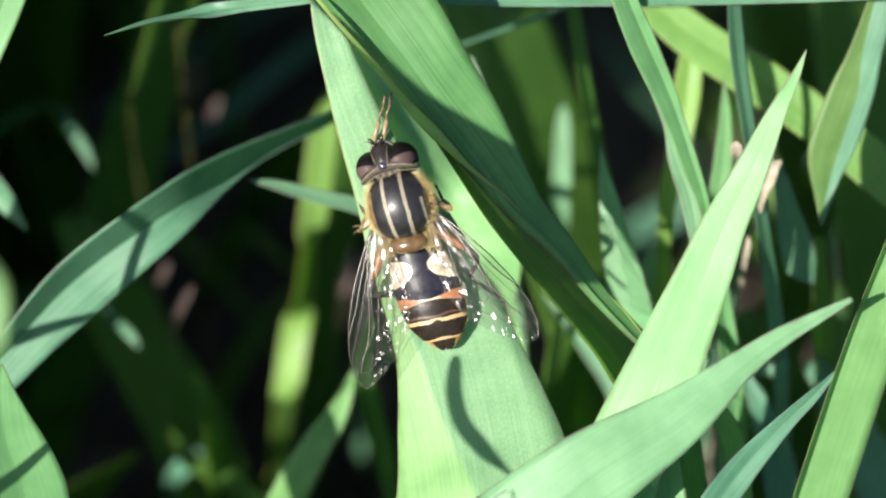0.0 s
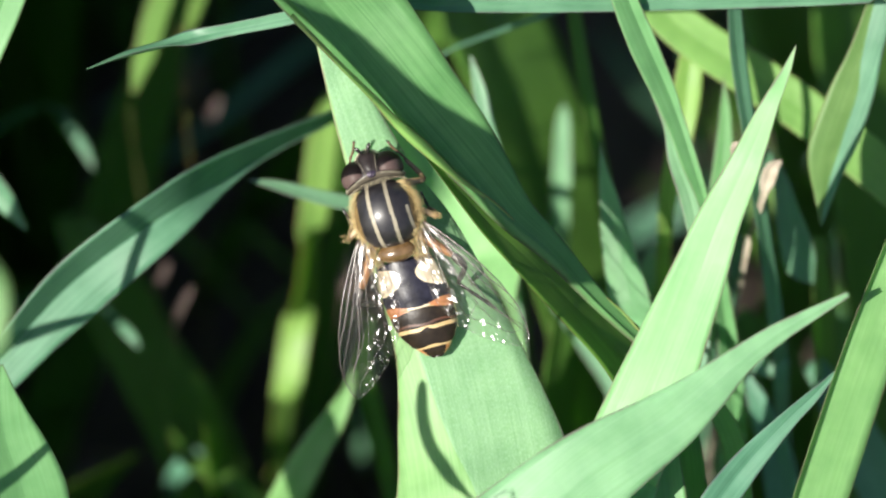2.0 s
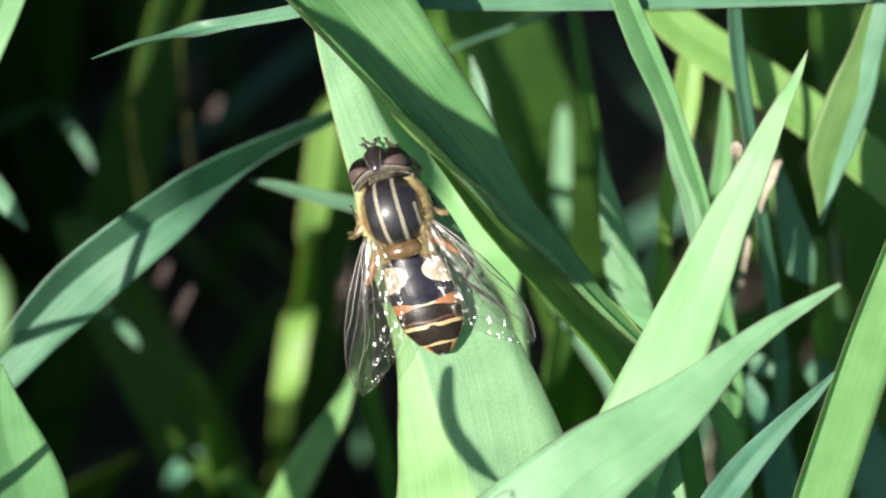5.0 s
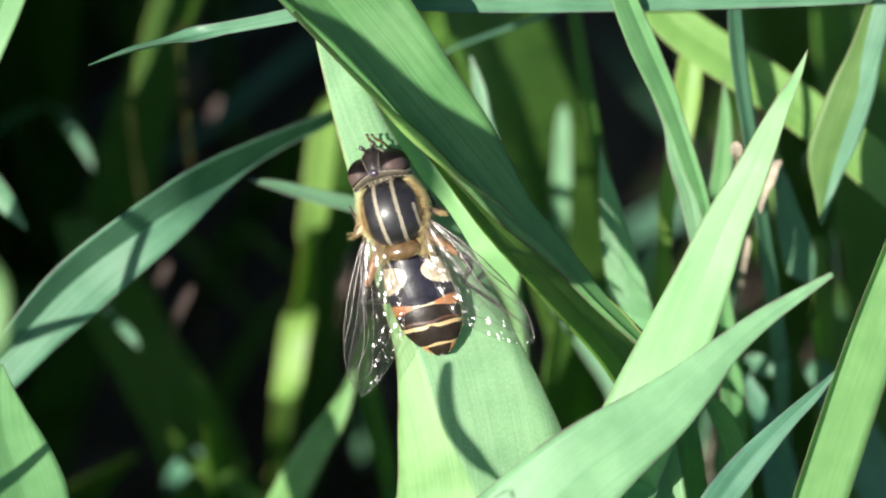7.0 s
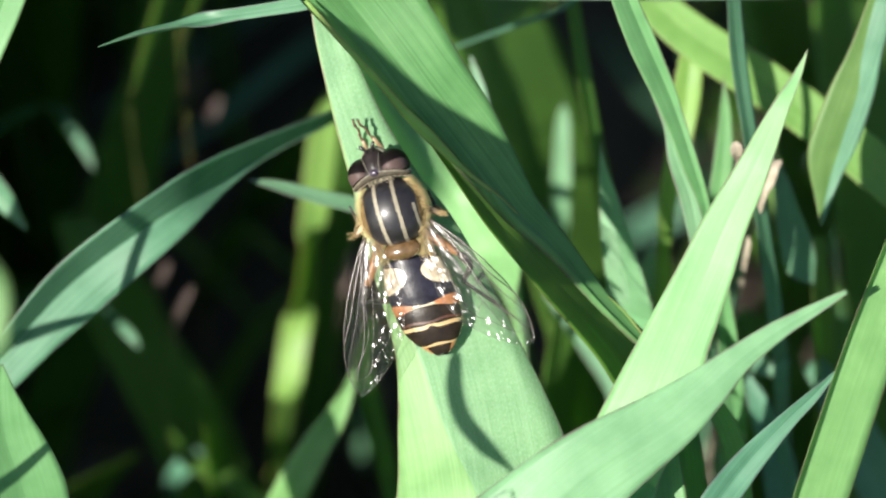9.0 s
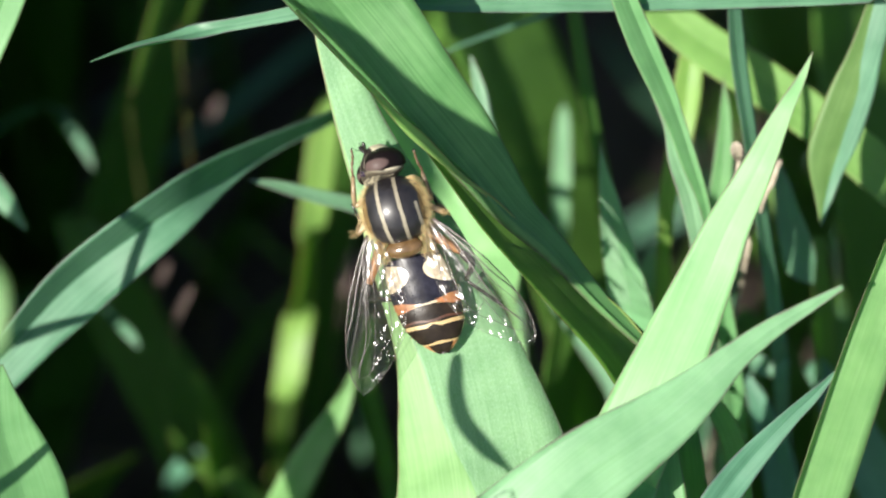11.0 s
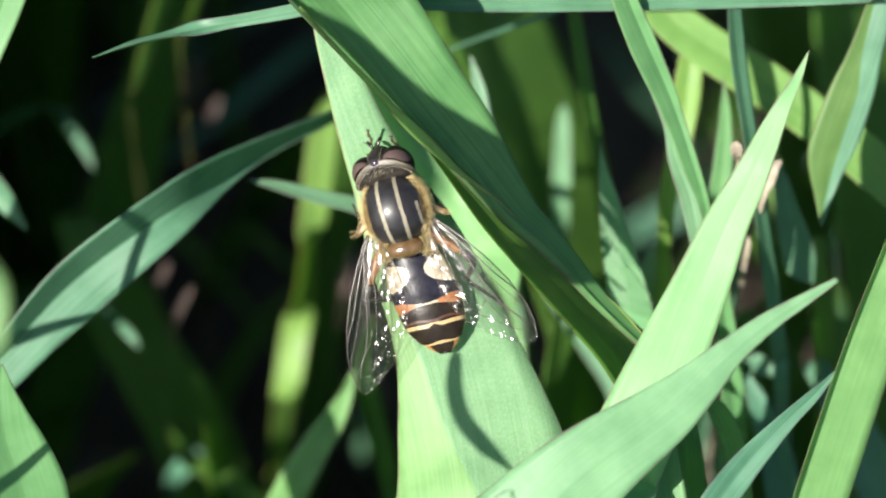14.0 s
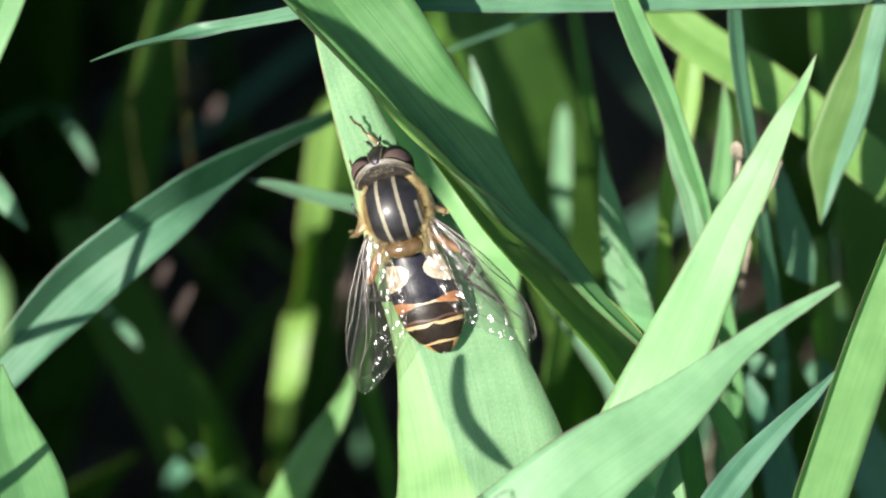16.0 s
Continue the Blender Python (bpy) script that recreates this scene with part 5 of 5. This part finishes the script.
def fore_leg_rows(side, feet):
    """Poses of thigh and shin for feet at (seconds, x, y, z) mm in the fly's space."""
    hip = Vector((side * 0.3, 1.6, 0.9))
    thighs, shins = [], []
    for t, x, y, z in feet:
        reach = Vector((x, y, z)) - hip
        d = min(max(reach.length, 1.3), THIGH + SHIN - 0.05)
        way = reach.normalized()
        out = min(1.0, max(0.0, (z - 1.7) / 0.7))
        lean = float(np.interp(t, [0, 1, 1.6, 2.5, 3.0, 3.5, 6, 6.9, 7.1, 8.2, 8.6, 8.9, 12.4, 12.8, 13.5, 14], [-0.8, -0.9, 0, 0.7, 0.1, 0.5, 0.4, 0.5, 0, 0.5, 0.5, 0, 0, -0.4, -0.6, 0]))
        pole = Vector((side * (0.1 + 0.95 * out) + lean * (1 - out), 0.1, -0.6 + 1.0 * out))
        pole = (pole - way * pole.dot(way)).normalized()
        a = math.acos(max(-1, min(1, (THIGH ** 2 + d * d - SHIN ** 2) / (2 * THIGH * d))))
        knee = hip + THIGH * (math.cos(a) * way + math.sin(a) * pole)
        foot = hip + way * d
        m = Matrix.Translation(hip * MM) @ turn_to(knee - hip, pole)
        k = Matrix.Translation(knee * MM) @ turn_to(foot - knee, pole)
        thighs.append((t, m))
        shins.append((t, m.inverted() @ k))
    return thighs, shins


def swing(key, rows):
    """Turns a leaf about its base, in the plane of the picture: (seconds, degrees clockwise)."""
    leaf = made_blades[key + "_leaf"]
    at = leaf.location.copy()
    walk(leaf, [(t, Matrix.Translation(at) @ Matrix.Rotation(radians(-a), 4, BACK)) for t, a in rows])


def sway(key, rows):
    """Shifts a leaf in the wind: (seconds, mm to the right, mm up)."""
    leaf = made_blades[key + "_leaf"]
    at = leaf.location.copy()
    walk(leaf, [(t, Matrix.Translation(at + MM * (x * RIGHT + y * UP))) for t, x, y in rows])


def twist(key, rows):
    """Turns a leaf about its own length to imitate a flickering sun patch: (seconds, degrees from the sun)."""
    leaf = made_blades[key + "_leaf"]
    at = leaf.location.copy()
    way = -Vector(leaf.data.vertices[0].co).normalized()
    walk(leaf, [(t, Matrix.Translation(at) @ Matrix.Rotation(radians(-a), 4, way)) for t, a in rows])


def motions():
    walk(fly, [(0, fly_pose(0.46, 0.39, -1.2)), (0.5, fly_pose(0.07, 0.18, -0.1)), (1, fly_pose(0.11, 0.11, 0.0)), (1.5, fly_pose(0.25, 0.18, -0.3)), (2, fly_pose(-0.39, -0.14, 0.6)), (2.5, fly_pose(-0.14, -0.07, 0.3)), (3, fly_pose(0.21, 0.11, 0.0)), (3.5, fly_pose(0.00, 0.00, 0.0)), (4, fly_pose(0.21, 0.11, 0.0)), (5.2, fly_pose(0.04, 0.04, 0.0)), (6.3, fly_pose(0.21, 0.11, 0.0)), (6.5, fly_pose(-0.39, -0.18, 0.9)), (7, fly_pose(0.00, 0.00, 0.0)), (7.5, fly_pose(0.04, 0.04, 0.0)), (8, fly_pose(-0.14, -0.07, 0.3)), (8.5, fly_pose(0.00, 0.00, 0.0)), (9, fly_pose(0.00, 0.00, 0.0)), (10.2, fly_pose(0.11, 0.07, 0.0)), (11.5, fly_pose(0.14, 0.11, -0.3)), (12, fly_pose(0.11, 0.07, -0.3)), (12.5, fly_pose(0.07, 0.11, 0.0)), (13, fly_pose(0.14, 0.11, 0.0)), (13.5, fly_pose(-0.07, 0.00, 0.0)), (14, fly_pose(0.18, 0.11, 0.0)), (14.5, fly_pose(0.04, 0.07, 0.0)), (15, fly_pose(0.11, 0.11, 0.0)), (15.5, fly_pose(0.14, 0.11, 0.0)), (16, fly_pose(0.14, 0.14, 0.0))])
    spot = Vector((-0.2, 2.1, 2.1)) * MM
    walk(fly_head, [(t, pose(*spot, nod, roll - 8, 5 + max(0.0, -0.33 * roll))) for t, roll, nod in [(0, 0, 0), (1.5, 0, 0), (1.6, 15, 0), (1.8, 50, -5), (1.9, 40, -5), (2, 12, 0), (2.1, 0, 0), (3.6, 0, 0), (3.8, -20, -25), (4.1, -32, -28), (4.2, -5, -38), (4.7, 10, -30), (5.3, 0, 0), (7.05, 0, 0), (7.12, -10, -3), (7.3, -55, -20), (7.4, 10, -14), (7.5, 65, -20), (7.6, 20, -25), (7.7, -20, -36), (7.9, -22, -12), (8.1, 0, 0), (9.2, 0, 0), (10.4, 0, 0), (10.8, -30, -20), (11.3, -74, -18), (11.5, -64, -22), (11.6, 0, -18), (11.7, 60, -20), (12, 66, -20), (12.15, 20, -10), (12.3, -24, -3), (12.5, 0, 0), (13.8, 0, 0), (14, -5, -31), (14.4, 0, -32), (15, 0, -33), (16, 0, -32)]])
    feet = [(0, 0.48, 6.7, 1.6), (0.3, -1.11, 6.41, 1.6), (0.6, -0.81, 5.43, 1.4), (0.9, -0.35, 4.67, 1.2), (1.2, -1.29, 4.51, 1.5), (1.5, -2.34, 4.19, 2.5), (1.8, -2.17, 2.16, 3), (2, -0.88, 4.73, 2), (2.1, -0.35, 4.67, 1.4), (2.4, 0.79, 6.48, 1.8), (2.6, 0.87, 6.53, 1.8), (2.8, 0.38, 6.87, 1.8), (3, 0.16, 6.56, 1.6), (3.3, -0.79, 6.08, 1.5), (3.6, -0.01, 5.59, 1.4), (3.9, -1.78, 3.29, 2.6), (4.2, -2.25, 3.27, 2.8), (5, -0.88, 4.73, 1.6), (5.6, -0.37, 6.04, 1.6), (6.3, -0.98, 6.19, 1.6), (6.5, -0.37, 6.19, 1.6), (6.7, -0.44, 6.2, 1.6), (6.9, -0.89, 5.24, 1.4), (7, -0.54, 4.93, 1.4), (7.15, -2.08, 4.67, 2.4), (7.3, -0.88, 4.73, 2.2), (7.5, -1.81, 4.17, 3), (7.7, -2.51, 3.26, 2.8), (7.9, -0.86, 4.79, 1.6), (8.1, -0.33, 4.74, 1.4), (8.3, -0.76, 5.63, 1.5), (8.5, 0.19, 6.12, 1.6), (8.7, -1.41, 6.19, 1.6), (8.9, -1, 5.66, 1.5), (9, -1.13, 6.02, 1.6), (9.2, 0.1, 5.75, 1.6), (10.2, -0.37, 5.32, 1.6), (11, -1.74, 4.15, 2.4), (11.3, -2.08, 3.95, 2.8), (11.5, -2.08, 3.95, 2.8), (11.7, -1.81, 4.17, 3), (12, -1.74, 4.15, 3), (12.3, -0.88, 4.73, 1.8), (12.45, -0.44, 5.63, 1.6), (12.6, -0.32, 5.81, 1.6), (13, -1.06, 6.47, 1.6), (13.4, -0.73, 6.31, 1.6), (13.8, 0.11, 5.06, 1.4), (14.1, -0.77, 5.13, 1.6), (14.4, -2.1, 3.59, 2), (14.7, -2.1, 3.59, 2), (15, -2.07, 3.4, 2), (15.15, -2.07, 3.4, 2), (15.3, -2.05, 3.5, 2), (15.6, -2.05, 3.5, 2), (16, -2.05, 3.5, 2)]
    thighs, shins = fore_leg_rows(-1, feet)
    walk(fore_legs[0][0], thighs)
    walk(fore_legs[0][1], shins)
    feet = [(0, 0.85, 6.75, 1.6), (0.3, -0.86, 6.24, 1.5), (0.6, -0.55, 5.3, 1.4), (0.9, -0.04, 4.59, 1.2), (1.2, -0.04, 4.59, 1.2), (1.5, 2.41, 2.28, 2.6), (1.8, 1.78, 3.52, 2.6), (2, 1.16, 4.22, 2), (2.1, 0.11, 4.63, 1.4), (2.4, 1.16, 6.53, 1.8), (2.6, 1.24, 6.58, 1.8), (2.8, 0.74, 6.85, 1.8), (3, 0.51, 6.51, 1.6), (3.3, -0.49, 6, 1.5), (3.6, 0.29, 5.52, 1.4), (3.9, 2.21, 2.95, 2.8), (4.2, 2.08, 2.84, 2.8), (5, 0.48, 4.39, 1.6), (5.6, -0.03, 5.96, 1.6), (6.3, -0.69, 6.19, 1.6), (6.5, -0.05, 6.14, 1.6), (6.7, -0.12, 6.16, 1.6), (6.9, -0.59, 5.16, 1.4), (7, -0.23, 4.85, 1.4), (7.15, 2.21, 2.95, 2.4), (7.3, 2.11, 2.25, 2.8), (7.5, 1.92, 3.49, 2.8), (7.7, 2.21, 2.95, 2.8), (7.9, 0.82, 4.3, 1.6), (8.1, 0.11, 4.63, 1.4), (8.3, -0.45, 5.56, 1.5), (8.5, 0.5, 6.04, 1.6), (8.7, -1.14, 6.13, 1.6), (8.9, -0.73, 5.59, 1.5), (9, -0.86, 5.95, 1.6), (9.2, 0.4, 5.67, 1.6), (10.2, -0.03, 5.24, 1.6), (11, 1.99, 3.22, 2.4), (11.3, 0.58, 4.8, 2.4), (11.5, 1.58, 4.76, 2.6), (11.7, 1.87, 3.61, 2.8), (12, 1.87, 3.86, 2.8), (12.3, 0.5, 4.46, 1.8), (12.45, -0.09, 5.58, 1.6), (12.6, -0.01, 5.74, 1.6), (13, -0.5, 6.22, 1.6), (13.4, -0.46, 6.25, 1.6), (13.8, 0.41, 4.98, 1.4), (14.1, 0.82, 4.3, 1.8), (14.4, 1.14, 4.15, 2), (14.7, 1.33, 4.03, 2.2), (15, 3.57, 4.63, 2.4), (15.15, 1.37, 5.07, 2.4), (15.3, -1.17, 5.88, 1.6), (15.6, -1.14, 5.98, 1.6), (16, -1.39, 6.12, 1.6)]
    thighs, shins = fore_leg_rows(1, feet)
    walk(fore_legs[1][0], thighs)
    walk(fore_legs[1][1], shins)
    swing("tent", [(0, 2.9), (0.5, 1.8), (1, 0.5), (1.5, 0.85), (2, -0.6), (2.5, 0.2), (3, 0.1), (3.5, -0.2), (4, 0.2), (5.2, 0.6), (6.3, 1.9), (6.5, -1.1), (7, -0.2), (7.5, -0.3), (8, -1.1), (8.5, 0), (9, 1.7), (10.2, 0.6), (11.5, 0.1), (12, 0.1), (13, 0), (13.5, 0.1), (14, 0.6), (14.5, 0.2), (15, 0.2), (15.5, 0.4), (16, 0.2)])
    swing("tall", [(0, -0.90), (0.5, -1.75), (1, -0.74), (1.5, -0.62), (2, -2.30), (2.5, -0.35), (3, -0.63), (3.5, -0.23), (4, -0.42), (5.2, -0.82), (6.3, -1.57), (6.5, -1.41), (7, -0.73), (7.5, -0.92), (8, -1.05), (8.5, -0.69), (9, -0.74), (10.2, -0.35), (11.5, 0.00), (12, -0.10), (13, -0.07), (13.5, -0.16), (14, -0.56), (14.5, -0.41), (15, -0.28), (15.5, -0.13), (16, 0.47)])
    swing("near", [(0, 1.83), (0.2, -3.24), (0.4, -4.90), (0.5, -1.99), (0.6, -2.24), (0.7, 4.73), (0.8, 0.75), (1, -0.17), (1.5, -0.25), (2, 1.00), (2.5, -0.17), (3, -0.42), (3.5, -0.91), (4, -1.08), (5.2, -0.50), (6.3, 0.50), (6.5, 0.33), (7, -2.49), (7.5, -0.17), (8, -0.66), (8.5, 0.83), (9, 0.58), (10.2, -0.25), (11.5, -0.25), (12, -0.25), (12.5, 0.00), (13, -0.83), (13.5, -1.74), (14, -1.49), (14.5, -0.91), (15, -1.08), (15.5, -0.25), (16, -0.83)])
    sway("slender", [(0, -0.25, -0.11), (0.5, -0.88, 0.39), (1, -0.63, -0.11), (1.5, -0.53, -0.25), (2, -2.28, -1.65), (2.5, -0.63, -0.67), (3.5, -0.35, -0.95), (4.2, -0.42, -0.88), (5.2, -0.70, -0.70), (6.3, -1.05, -0.42), (6.5, -1.23, -0.32), (7, -0.74, -0.49), (8, -0.49, -1.93), (8.5, -1.37, -1.16), (9, -0.25, 0.14), (10.2, -0.18, 0.00), (11.5, -0.14, 0.00), (12.5, 0.00, 0.00), (14, -0.25, 0.14), (16, 0.00, 0.00)])
    # Small angles where the imitated sun patch is bright, large ones where it fades.
    patch_flicker = [(0, 66), (0.2, 66), (0.5, 65), (0.8, 25), (1, 2), (1.3, 54), (1.5, 10), (1.7, 4), (2, 22), (2.5, 49), (3, 53), (4, 64), (5.2, 53), (6.2, 6), (6.5, 2), (6.8, 52), (7, 49), (7.2, 44), (7.6, 4), (8, 12), (8.4, 16), (8.8, 66), (9.1, 66), (10.2, 66), (11.4, 60), (12, 64), (12.5, 54), (13, 65), (13.3, 28), (13.5, 8), (13.75, 50), (14, 60), (14.5, 54), (15, 66), (16, 60)]
    twist("flicker", patch_flicker)
    twist("glimmer", [(t, min(66, a + 14)) for t, a in patch_flicker])
    swing("strip", [(0, 0.5), (0.5, 0.3), (1, 0.0), (2, 0.0), (4, 0.0), (5.2, 0.2), (6.3, 0.5), (6.5, 0.0), (7, 0.0), (8.5, 0.0), (9, 1.1), (10.2, 0.3), (11.5, 0.0), (14, 0.05), (16, 0.0)])

motions()
